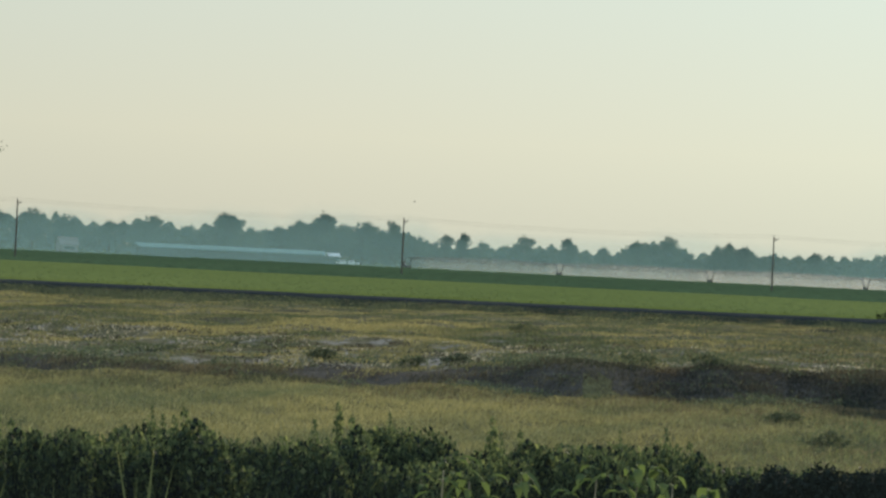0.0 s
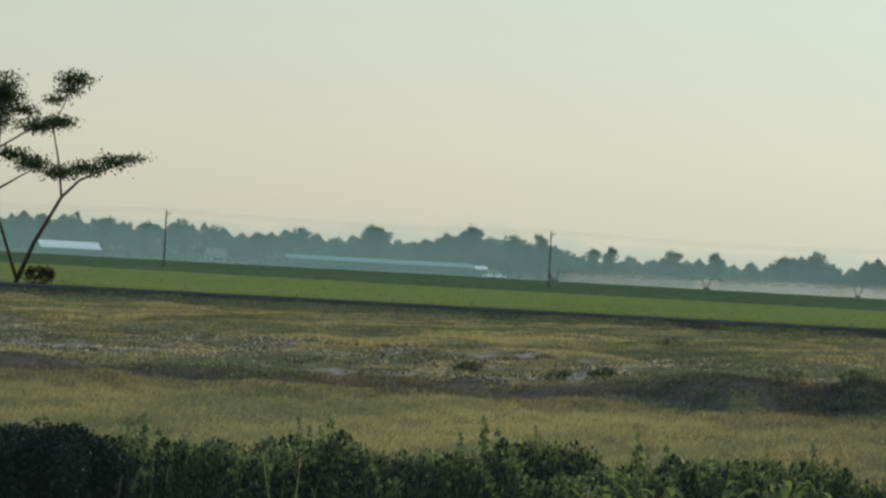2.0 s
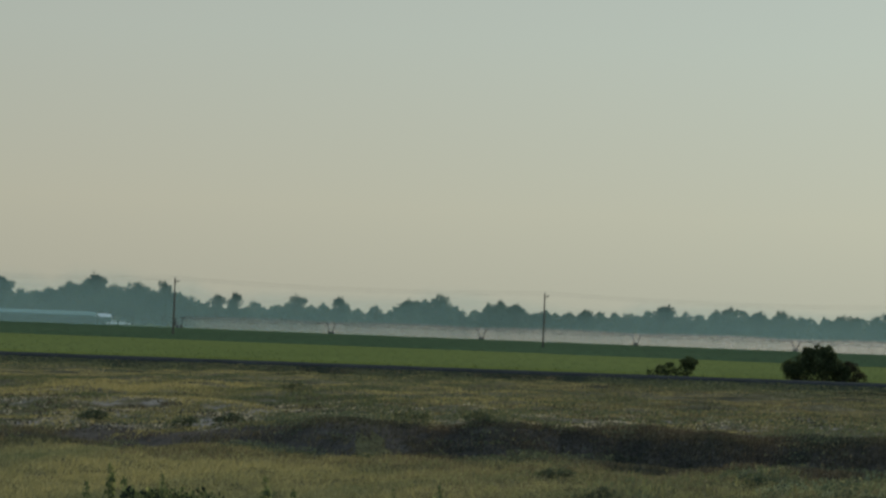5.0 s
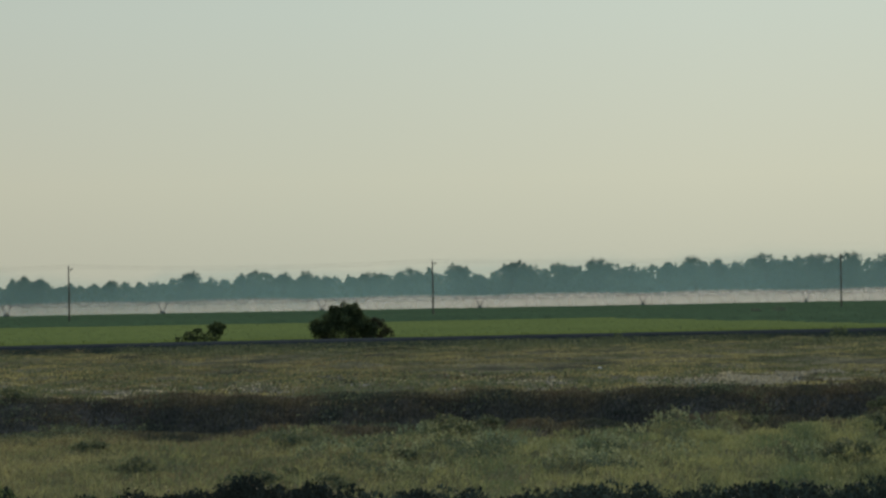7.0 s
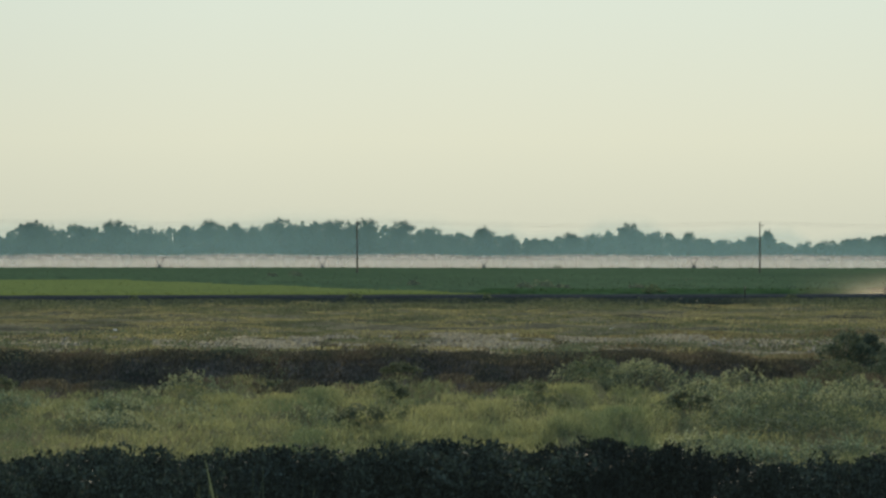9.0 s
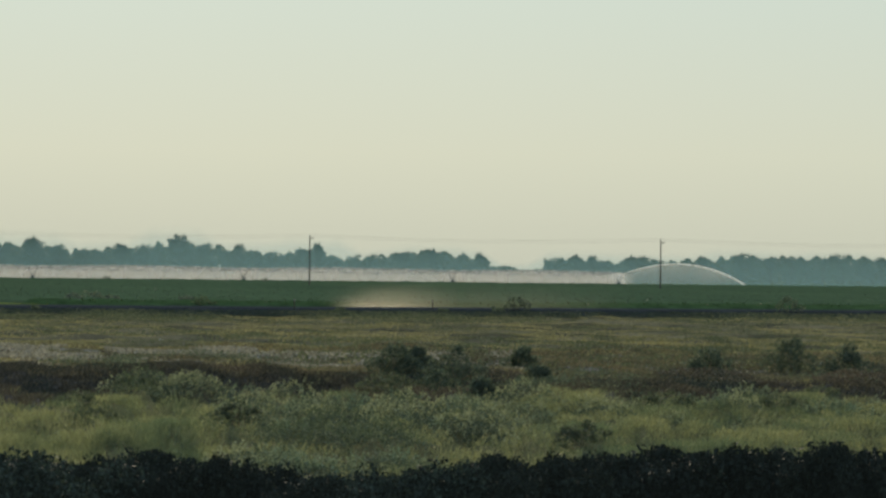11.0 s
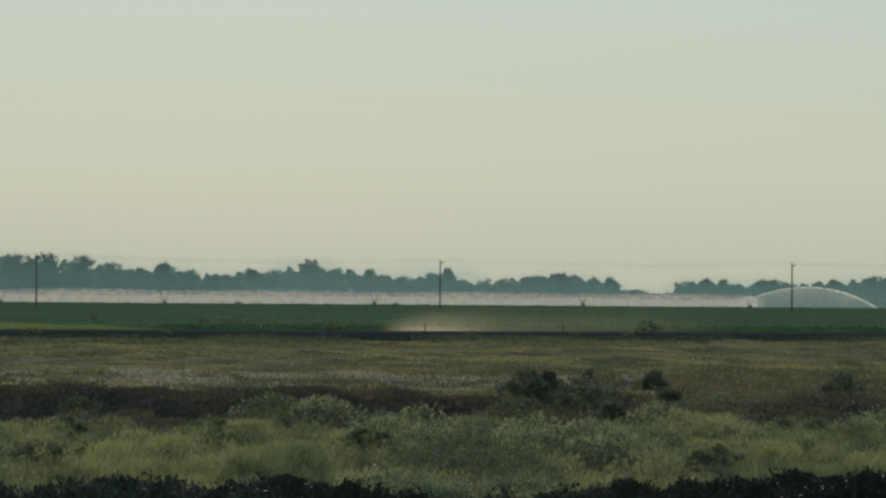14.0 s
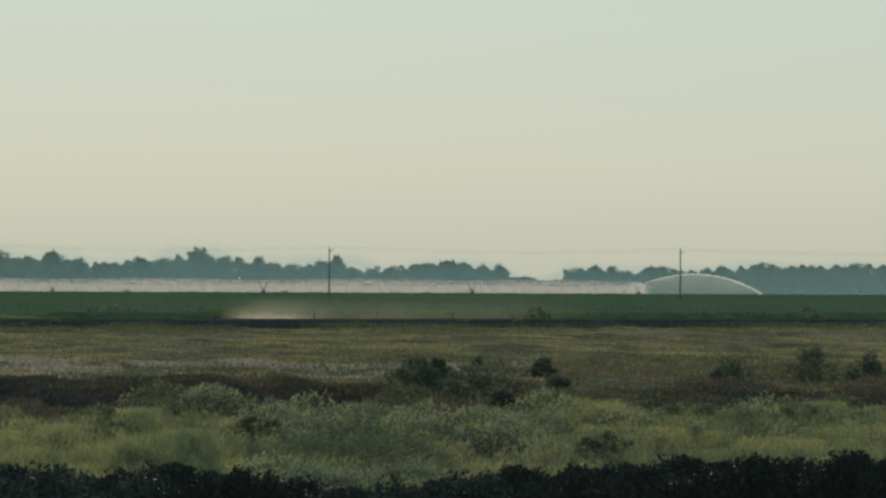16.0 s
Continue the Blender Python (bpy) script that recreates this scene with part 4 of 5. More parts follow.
def build_poles():
    line = np.array([at(t, d) for t, d in POLES])
    for i, (t, d) in enumerate(POLES):
        root = new("utility_pole")
        root.location = line[i]
        run = line[min(i + 1, len(line) - 1)] - line[max(i - 1, 0)]
        root.rotation_euler = (0, 0, math.atan2(run[1], run[0]))
        g = Geo()
        g.tube([(0, 0, -0.5), (0.02, 0, 5), (0.0, 0, 10.7)], [0.19, 0.16, 0.12], 8)
        part("post", g.mesh("post", M_POLE, True), root)
        g = Geo().box((0.35, 0, 10.15), (0.95, 0.11, 0.12))
        part("crossarm", g.mesh("crossarm", M_POLE), root)
        g = Geo().tube([(0.05, -0.06, 9.6), (0.6, -0.06, 10.1)], [0.03, 0.03], 5)
        part("brace", g.mesh("brace", M_STEEL), root)
        for x, z in ((0.0, 10.7), (0.75, 10.21)):
            g = Geo().tube([(x, 0, z), (x, 0, z + 0.1), (x, 0, z + 0.2), (x, 0, z + 0.28)], [0.03, 0.07, 0.06, 0.03], 7)
            part("insulator", g.mesh("insulator", M_CERAMIC, True), root)
        tagged(root, "slim weathered wooden utility pole with short arm", "utility pole", "power line poles")
    for off, z in ((0.0, 10.98), (0.75, 10.49)):
        for a, b in zip(line, line[1:]):
            s = np.linspace(0, 1, 15)[:, None]
            p = a + (b - a) * s
            u = (b - a) / np.linalg.norm(b - a)
            p = p + u * off
            p[:, 2] = z - 3.2 * (s[:, 0] * (1 - s[:, 0]))
            g = Geo().tube(p, 0.012, 4)
            tagged(new("power_wire", g.mesh("power_wire", M_WIRE)), "thin sagging power wire between poles", "wire", "power line wires")


build_poles()


# ---- the irrigation arm and its water ----
ARM_A, ARM_B = at(-15.82, 1078), at(15.55, 1042)


def on_arm(theta):
    """Where the bearing meets the arm's line."""
    ray, run = at(theta, 1.0), ARM_B - ARM_A
    k = (ARM_A[0] * ray[1] - ARM_A[1] * ray[0]) / (run[1] * ray[0] - run[0] * ray[1])
    return ARM_A + run * k


TOWERS = [-15.82, -13.24, -10.68, -8.05, -5.35, -2.66, 0.11, 2.87, 5.62, 9.18, 12.73, 15.55]
SPRAYS = []


def build_arm():
    run = (ARM_B - ARM_A) / np.linalg.norm(ARM_B - ARM_A)
    side = np.array([-run[1], run[0], 0])
    root = new("irrigation_pivot")
    tagged(root, "long galvanised centre-pivot irrigation arm spraying the crop", "irrigation pivot")
    for i, (t0, t1) in enumerate(zip(TOWERS, TOWERS[1:])):
        a, b = on_arm(t0), on_arm(t1)
        n = 17
        s = np.linspace(0, 1, n)
        crown = 3.55 + 0.55 * np.sin(np.pi * s)
        pipe = a + (b - a) * s[:, None] + np.array([0, 0, 1.0]) * crown[:, None]
        span = part("span_pipe", Geo().tube(pipe, 0.11, 6).mesh("span_pipe", M_STEEL, True), root)
        low = pipe - np.array([0, 0, 1.0]) * (1.25 * np.sin(np.pi * s) ** 0.6)[:, None]
        g = Geo()
        for w in (-0.5, 0.5):
            g.tube(low + side * w * np.sin(np.pi * s)[:, None] ** 0.5, 0.05, 4)
        for j in range(2, n - 2, 2):
            for w in (-0.5, 0.5):
                g.tube([pipe[j - 1], low[j] + side * w, ], 0.055, 4)
                g.tube([pipe[j + 1], low[j] + side * w, ], 0.055, 4)
        part("truss", g.mesh("truss", M_STEEL), span)
    for i, t in enumerate(TOWERS):
        b = on_arm(t)
        tower = part("tower_frame", (lambda g: g.mesh("tower_frame", M_STEEL))(
            Geo().tube([b + side * -1.9 + (0, 0, 0.7), b + run * -1.5 + (0, 0, 3.7)], 0.08, 5)
            .tube([b + side * 1.9 + (0, 0, 0.7), b + run * 1.5 + (0, 0, 3.7)], 0.08, 5)
            .tube([b + (0, 0, 0.7), b + run * -1.4 + (0, 0, 3.6)], 0.07, 5)
            .tube([b + (0, 0, 0.7), b + run * 1.4 + (0, 0, 3.6)], 0.07, 5)
            .tube([b + side * -2.1 + (0, 0, 0.7), b + side * 2.1 + (0, 0, 0.7)], 0.10, 5)), root)
        for w in (-1.9, 1.9):
            c = b + side * w + (0, 0, 0.62)
            part("wheel", Geo().tube([c - run * 0.0 - side * 0.15, c + side * 0.15], [0.5, 0.5], 14).mesh("wheel", M_STEEL), root)
    # control box at the pivot point
    c = on_arm(TOWERS[0])
    part("control_box", Geo().box(c + np.array([-1.2, -0.5, 1.5]), (0.8, 0.5, 1.4)).mesh("control_box", M_STEEL), root)
    # end boom with the big gun
    e = ARM_B
    part("end_boom", Geo().tube([e + (0, 0, 3.55), e + run * 4 + (0, 0, 3.6), e + run * 8 + (0, 0, 3.4)], [0.09, 0.07, 0.05], 6).mesh("end_boom", M_STEEL), root)


build_arm()


def build_spray():
    """Falling water, one rigid veil of overlapping fans under each span."""
    run = (ARM_B - ARM_A) / np.linalg.norm(ARM_B - ARM_A)
    side = np.array([-run[1], run[0], 0])
    for i, (t0, t1) in enumerate(zip(TOWERS, TOWERS[1:])):
        a, b = on_arm(t0), on_arm(t1)
        length = np.linalg.norm(b - a)
        veil_root = new("water_spray")
        veil_root.location = a
        n = int(length / 3.4)
        for j in range(n + 1):
            if i == 0 and j < 1:
                continue
            c = length * j / n
            top = 3.62 + 0.5 * math.sin(math.pi * j / n)
            wide = rng.uniform(5.0, 6.2)
            g = Geo()
            for w in ((0.35, 0.7, 1.0)[j % 3],):
                u = np.linspace(-1, 1, 9)
                q = np.linspace(0, 1, 6)
                U, Q = np.meshgrid(u, q, indexing="ij")
                crest = top + 0.30 - 0.9 * U ** 2 + 0.12 * rng.random()
                X = c + U * wide
                Z = 0.05 + (crest - 0.05) * Q
                Yo = w * (1.2 + 2.4 * (1 - Q ** 2)) + rng.uniform(-0.3, 0.3)
                P = run * X[..., None] + side * Yo[..., None] + np.array([0, 0, 1.0]) * Z[..., None]
                D = (1 - U ** 2) * (0.6 + 0.4 * (1 - Q)) * rng.uniform(0.86, 1.06) * float(np.interp(t0 + (t1 - t0) * j / n, [-15.8, -13, -10, -6, -2], [0.10, 0.20, 0.36, 0.56, 0.82]))
                k = 6
                f = [(x * k + y, (x + 1) * k + y, (x + 1) * k + y + 1, x * k + y + 1) for x in range(8) for y in range(5)]
                g.add(P, f, D.ravel())
                # the sprinkler's own small umbrella over the curtain
                X, Z = c + U * 1.5, top - 0.75 + (1.05 - 0.65 * U ** 2) * Q
                P = run * X[..., None] - side * 0.25 + np.array([0, 0, 1.0]) * Z[..., None]
                g.add(P, f, (D * 0.75 * (1 - U ** 2)).ravel())
            part("spray_fan", g.mesh("spray_fan", M_SPRAY, True), veil_root)
        ob = tagged(veil_root, "white curtain of fine water falling from sprinklers", "water spray", "sprinkler sprays")
        SPRAYS.append((ob, a))


build_spray()


def build_gun():
    """The end gun's long jet and the rain that falls from it."""
    run = (ARM_B - ARM_A) / np.linalg.norm(ARM_B - ARM_A)
    origin = ARM_B + run * 1.5
    root = new("end_gun_jet")
    root.location = origin
    tagged(root, "long arching jet of water from the end gun", "water jet")
    s = np.linspace(0, 1, 22)
    x = 39 * s
    z = 3.4 + 14.2 * s * (1 - s) - 3.3 * s ** 2 * s
    line = run * x[:, None] + np.array([0, 0, 1.0]) * z[:, None]
    g = Geo()
    g.tube(line, 0.10 + 0.28 * s, 6)
    g.dens[-1][:] = np.repeat(0.95 * (1 - 0.6 * s), 6)
    part("jet", g.mesh("jet", M_JET, True), root)
    for w in (0.5,):
        g = Geo()
        q = np.linspace(0, 1, 7)
        S, Q = np.meshgrid(s, q, indexing="ij")
        Z = 0.05 + (np.interp(S, s, z) - 0.05) * Q
        P = run * (39 * S - 1.5 * (1 - Q))[..., None] + np.array([0, 0, 1.0]) * Z[..., None] + np.array([-run[1], run[0], 0]) * w * (1.2 - Q)[..., None]
        D = np.clip(S * 7 + 0.25, 0, 1) * np.clip((1 - S) * 5, 0, 1) * (0.13 + 0.40 * Q ** 2)
        k = 7
        f = [(a * k + b, (a + 1) * k + b, (a + 1) * k + b + 1, a * k + b + 1) for a in range(21) for b in range(6)]
        g.add(P, f, D.ravel())
        part("falling_rain", g.mesh("falling_rain", M_SPRAY, True), root)
    # thick splash at the nozzle
    g = Geo()
    for k in (1, 4):
        u = np.linspace(-1, 1, 7)
        q = np.linspace(0, 1, 5)
        U, Q = np.meshgrid(u, q, indexing="ij")
        P = run * (U * 2.6 - 1.5)[..., None] + np.array([0, 0, 1.0]) * (0.05 + 3.5 * Q)[..., None] + np.array([-run[1], run[0], 0]) * ((k - 2.5) * 0.7)
        f = [(a * 5 + b, (a + 1) * 5 + b, (a + 1) * 5 + b + 1, a * 5 + b + 1) for a in range(6) for b in range(4)]
        g.add(P, f, ((1 - U ** 2) * 1.0).ravel())
    part("splash", g.mesh("splash", M_JET, True), root)
    return root, origin


GUN = build_gun()


# ---- farm buildings ----
def shed(place, turn, length, width, eave, ridge, wall_mat, roof_mat, name, label, gables=True, vents=0):
    root = new(name)
    root.location, root.rotation_euler = place, (0, 0, turn)
    tagged(root, label, "building")
    L, W = length / 2, width / 2
    for y, nm in ((-W, "wall"), (W, "wall")):
        part(nm, Geo().box((0, y, eave / 2), (length, 0.25, eave)).mesh(nm, wall_mat), root)
    for x in (-L, L):
        g = Geo()
        v = [(x - 0.12, -W, 0), (x - 0.12, W, 0), (x - 0.12, W, eave), (x - 0.12, 0, ridge), (x - 0.12, -W, eave)]
        v += [(p[0] + 0.24, p[1], p[2]) for p in v]
        g.add(v, [(4, 3, 2, 1, 0), (5, 6, 7, 8, 9), (0, 1, 6, 5), (1, 2, 7, 6), (2, 3, 8, 7), (3, 4, 9, 8), (4, 0, 5, 9)])
        part("gable", g.mesh("gable", wall_mat), root)
    for sgn in (-1, 1):
        g = Geo()
        e, o = eave - 0.15, W + 0.5
        v = [(-L - 0.4, sgn * o, e), (L + 0.4, sgn * o, e), (L + 0.4, 0, ridge + 0.1), (-L - 0.4, 0, ridge + 0.1)]
        v += [(p[0], p[1], p[2] + 0.12) for p in v]
        g.add(v, [(0, 1, 2, 3), (7, 6, 5, 4), (0, 4, 5, 1), (1, 5, 6, 2), (2, 6, 7, 3), (3, 7, 4, 0)])
        part("roof", g.mesh("roof", roof_mat), root)
    for k in range(vents):
        x = -L + length * (k + 0.5) / vents
        part("window", Geo().box((x, -W - 0.16, eave * 0.55), (length / vents * 0.6, 0.08, eave * 0.35)).mesh("window", M_DARKGLASS), root)
    return root


def build_farm():
    a, b = at(-20.43, 1150), at(-17.28, 1165)
    m = (a + b) / 2
    run = b - a
    shed(m, math.atan2(run[1], run[0]), float(np.linalg.norm(run)), 13.0, 3.2, 4.25, M_WALLBLUE, M_ROOFBLUE, "poultry_house", "long low poultry house with pale blue metal roof")
    e = at(-17.10, 1140)
    shed(e, math.atan2(run[1], run[0]), 3.6, 4.0, 2.9, 3.7, M_WALLBLUE, M_WHITE, "feed_shed", "small shed with bright white roof beside the poultry house")
    shed(at(-24.1, 1150), math.atan2(run[1], run[0]) + 0.05, 20.0, 11.0, 2.5, 4.6, M_WALLBLUE, M_WHITE, "farm_shed", "low farm shed with sunlit white metal roof")
    shed(at(-21.6, 1160), 0.6, 6.0, 7.0, 2.6, 5.0, M_REDWALL, M_REDWALL, "barn", "small faded red barn among trees", vents=1)
    for th, s in ((-16.93, 1.0), (-16.78, 1.15)):
        root = new("pickup_truck")
        root.location, root.rotation_euler = at(th, 1135), (0, 0, 0.3)
        tagged(root, "small white pickup truck parked by the farm", "truck", "parked trucks")
        part("body", Geo().box((0, 0, 0.75), (4.8 * s, 1.8, 0.65)).mesh("body", M_WHITE), root)
        cab = part("cab", Geo().add([(-1.0, -0.85, 1.07), (1.2, -0.85, 1.07), (1.2, 0.85, 1.07), (-1.0, 0.85, 1.07), (-0.8, -0.7, 1.75), (0.7, -0.7, 1.75), (0.7, 0.7, 1.75), (-0.8, 0.7, 1.75)],
                                     [(4, 5, 6, 7), (0, 1, 5, 4), (1, 2, 6, 5), (2, 3, 7, 6), (3, 0, 4, 7)]).mesh("cab", M_WHITE), root)
        part("side_window", Geo().box((-0.05, -0.80, 1.45), (1.2, 0.06, 0.3)).mesh("side_window", M_DARKGLASS), cab)
        for x in (-1.5, 1.5):
            for y in (-0.8, 0.8):
                part("wheel", Geo().tube([(x, y - 0.12, 0.36), (x, y + 0.12, 0.36)], [0.36, 0.36], 12).mesh("wheel", M_RUBBER), root)


build_farm()


# ---- by the road ----
def ground_at(theta, d, sink=0.0):
    p = ground_point(np.array([theta]), np.array([d]))[0]
    p[2] -= sink
    return p


def build_roadside():
    # broad dark bush, with a withered one at its side
    lumps = [(-1.5, 0, 1.3, 1.3, 1.4, 1.2), (0.0, 0, 1.9, 1.5, 1.5, 1.35), (1.1, 0.2, 1.2, 1.3, 1.4, 1.15), (-2.2, 0, 0.8, 0.8, 1.0, 0.8), (0.55, 0, 2.65, 0.8, 0.8, 0.6), (-0.7, 0, 2.5, 0.6, 0.7, 0.5)]
    shrub("roadside_bush", ground_at(-4.95, 266), lumps + [(-0.5, -0.3, 0.9, 2.2, 1.3, 0.9), (1.9, 0.0, 0.8, 0.8, 0.9, 0.8)], 12000, 0.20, M_DARKTREE, 6, "broad dark evergreen bush standing by the farm road", "bush", "roadside bushes")
    shrub("withered_bush", ground_at(-4.42, 266.5), [(0, 0, 0.95, 0.9, 0.9, 0.95), (0.8, 0, 0.55, 0.8, 0.7, 0.55), (-0.3, 0, 1.45, 0.6, 0.6, 0.55), (-0.7, 0, 0.6, 0.6, 0.6, 0.6)], 2600, 0.18, M_BROWNLEAF, 4, "withered brownish bush leaning on a dark bush", "bush", "roadside bushes")
    shrub("roadside_bush", ground_at(-7.2, 266), [(0.3, 0, 1.45, 0.7, 0.7, 0.55), (0.0, 0, 0.8, 0.7, 0.6, 0.6)], 1300, 0.19, M_DARKTREE, 4, "small round dark bush by the farm road", "bush", "roadside bushes")
    shrub("roadside_bush", ground_at(-7.58, 266), [(0.6, 0, 0.85, 0.7, 0.5, 0.45), (-0.2, 0, 0.75, 0.5, 0.4, 0.35), (-0.8, 0, 0.4, 0.5, 0.4, 0.35), (0.6, 0, 0.4, 0.9, 0.5, 0.35)], 1000, 0.19, M_DARKTREE, 4, "straggling low dark bush by the farm road", "bush", "roadside bushes")
    for th, d, r, mat in ((13.84, 248.8, 0.75, M_DITCHWEED), (18.45, 248.8, 0.8, M_DITCHWEED), (8.5, 268, 0.7, M_WEED), (13.5, 246, 0.6, M_WEED), (12.6, 245, 0.5, M_WEED), (3.4, 244, 0.6, M_WEED), (-0.3, 246, 0.5, M_WEED), (5.7, 245, 0.5, M_WEED), (10.8, 245, 0.55, M_WEED)):
        shrub("weed_shrub", ground_at(th, d), [(0, 0, r * 0.7, r * 1.2, r, r * 0.8), (r, 0, r * 0.4, r * 0.8, r * 0.7, r * 0.5), (-r, 0, r * 0.35, r * 0.7, r * 0.7, r * 0.45)], 420, 0.2, mat, 3, "low weedy shrub on the road verge", "shrub", "verge shrubs")
    for th, d, r in ((6.3, 347, 0.55), (6.6, 345, 0.7), (6.95, 342, 0.5), (2.4, 545, 0.8), (2.0, 548, 0.6), (8.2, 336, 0.55), (4.4, 380, 0.5), (9.53, 900, 0.75), (6.86, 900, 0.85)):
        shrub("field_shrub", at(th, d, 0.1), [(0, 0, r * 0.8, r * 1.3, r, r * 0.7), (r, 0, r * 0.5, r * 0.8, r * 0.7, r * 0.5)], 360, 0.22, M_WEED, 3, "low shrub on the headland between two crops", "shrub", "headland shrubs")
    # reflector posts
    for th in (10.05, 12.40):
        root = new("marker_post")
        root.location = ground_at(th, 249.0)
        part("post", Geo().tube([(0, 0, -0.2), (0, 0, 0.82), (0, 0, 0.86)], [0.05, 0.048, 0.03], 6).mesh("post", M_POLE, True), root)
        part("reflector", Geo().box((0, -0.055, 0.7), (0.06, 0.02, 0.1)).mesh("reflector", M_CERAMIC), root)
        tagged(root, "slim dark marker post at the roadside", "post", "marker posts")
    # the open, leaning roadside tree
    root = new("leaning_tree")
    root.location = ground_at(-25.0, 262)
    root.scale = (1.135, 1.12, 1.12)
    tagged(root, "tall thin leaning tree with sparse dark foliage", "tree")
    g = Geo()
    g.tube([(0, 0, -0.3), (1.5, 0, 3.2), (3.4, 0.1, 6.6), (4.8, 0, 7.9), (6.6, 0, 8.7), (9.0, 0, 9.6)], [0.20, 0.16, 0.12, 0.09, 0.06, 0.02], 8)
    g.tube([(3.4, 0.1, 6.6), (3.0, 0.3, 9.0), (2.4, 0.2, 11.7), (4.0, 0.2, 14.9)], [0.09, 0.07, 0.05, 0.02], 6)
    g.tube([(0.3, 0, 0.6), (-1.3, -0.2, 5.0), (-1.5, -0.3, 9.0), (-1.4, -0.2, 14.5)], [0.13, 0.11, 0.08, 0.03], 7)
    g.tube([(-1.4, -0.2, 7.0), (0.2, 0, 8.0), (1.4, 0, 8.6)], [0.09, 0.06, 0.03], 6)
    g.tube([(-1.5, -0.2, 10.0), (0.6, 0, 11.3), (2.9, 0, 12.0)], [0.08, 0.06, 0.03], 6)
    part("trunk", g.mesh("trunk", M_BARK, True), root)
    lumps = [(-1.5, 0, 13.8, 1.4, 1.3, 1.9), (-2.4, 0, 11.8, 1.5, 1.2, 0.9), (4.0, 0, 15.1, 1.2, 1.0, 0.6), (3.6, 0, 14.3, 0.7, 0.7, 0.4), (1.2, 0, 11.7, 1.4, 1.0, 0.6), (3.0, 0, 12.0, 1.3, 0.9, 0.5),
             (1.0, 0, 9.0, 1.2, 1.0, 0.7), (-0.6, 0, 9.6, 1.0, 0.8, 0.5), (0.2, 0, 12.8, 0.8, 0.7, 0.4), (2.6, 0, 13.6, 0.7, 0.6, 0.35), (3.2, 0, 8.4, 1.5, 1.0, 0.6), (5.4, 0, 8.8, 1.4, 0.9, 0.55), (7.2, 0, 9.3, 1.1, 0.8, 0.55), (8.8, 0, 9.6, 0.8, 0.6, 0.3)]
    part("crown", quads_mesh("crown", leaf_quads(lump_points(lumps, 10500, 0.0) + rng.normal(0, 1, (10500, 3)) * np.array([0.45, 0.3, 0.14]), 0.26, 0.5), M_DARKTREE), root)
    shrub("withered_bush", ground_at(-24.55, 261), [(0, 0, 0.8, 1.3, 1.0, 0.8), (0.6, 0, 1.0, 0.7, 0.6, 0.6)], 1100, 0.24, M_BROWNLEAF, 4, "withered reddish bush under a leaning tree", "bush", "roadside bushes")
    shrub("roadside_bush", ground_at(-25.5, 261.5), [(0, 0, 1.0, 1.1, 1.0, 1.0)], 900, 0.24, M_DARKTREE, 4, "dark green bush at a leaning tree's foot", "bush", "roadside bushes")


build_roadside()


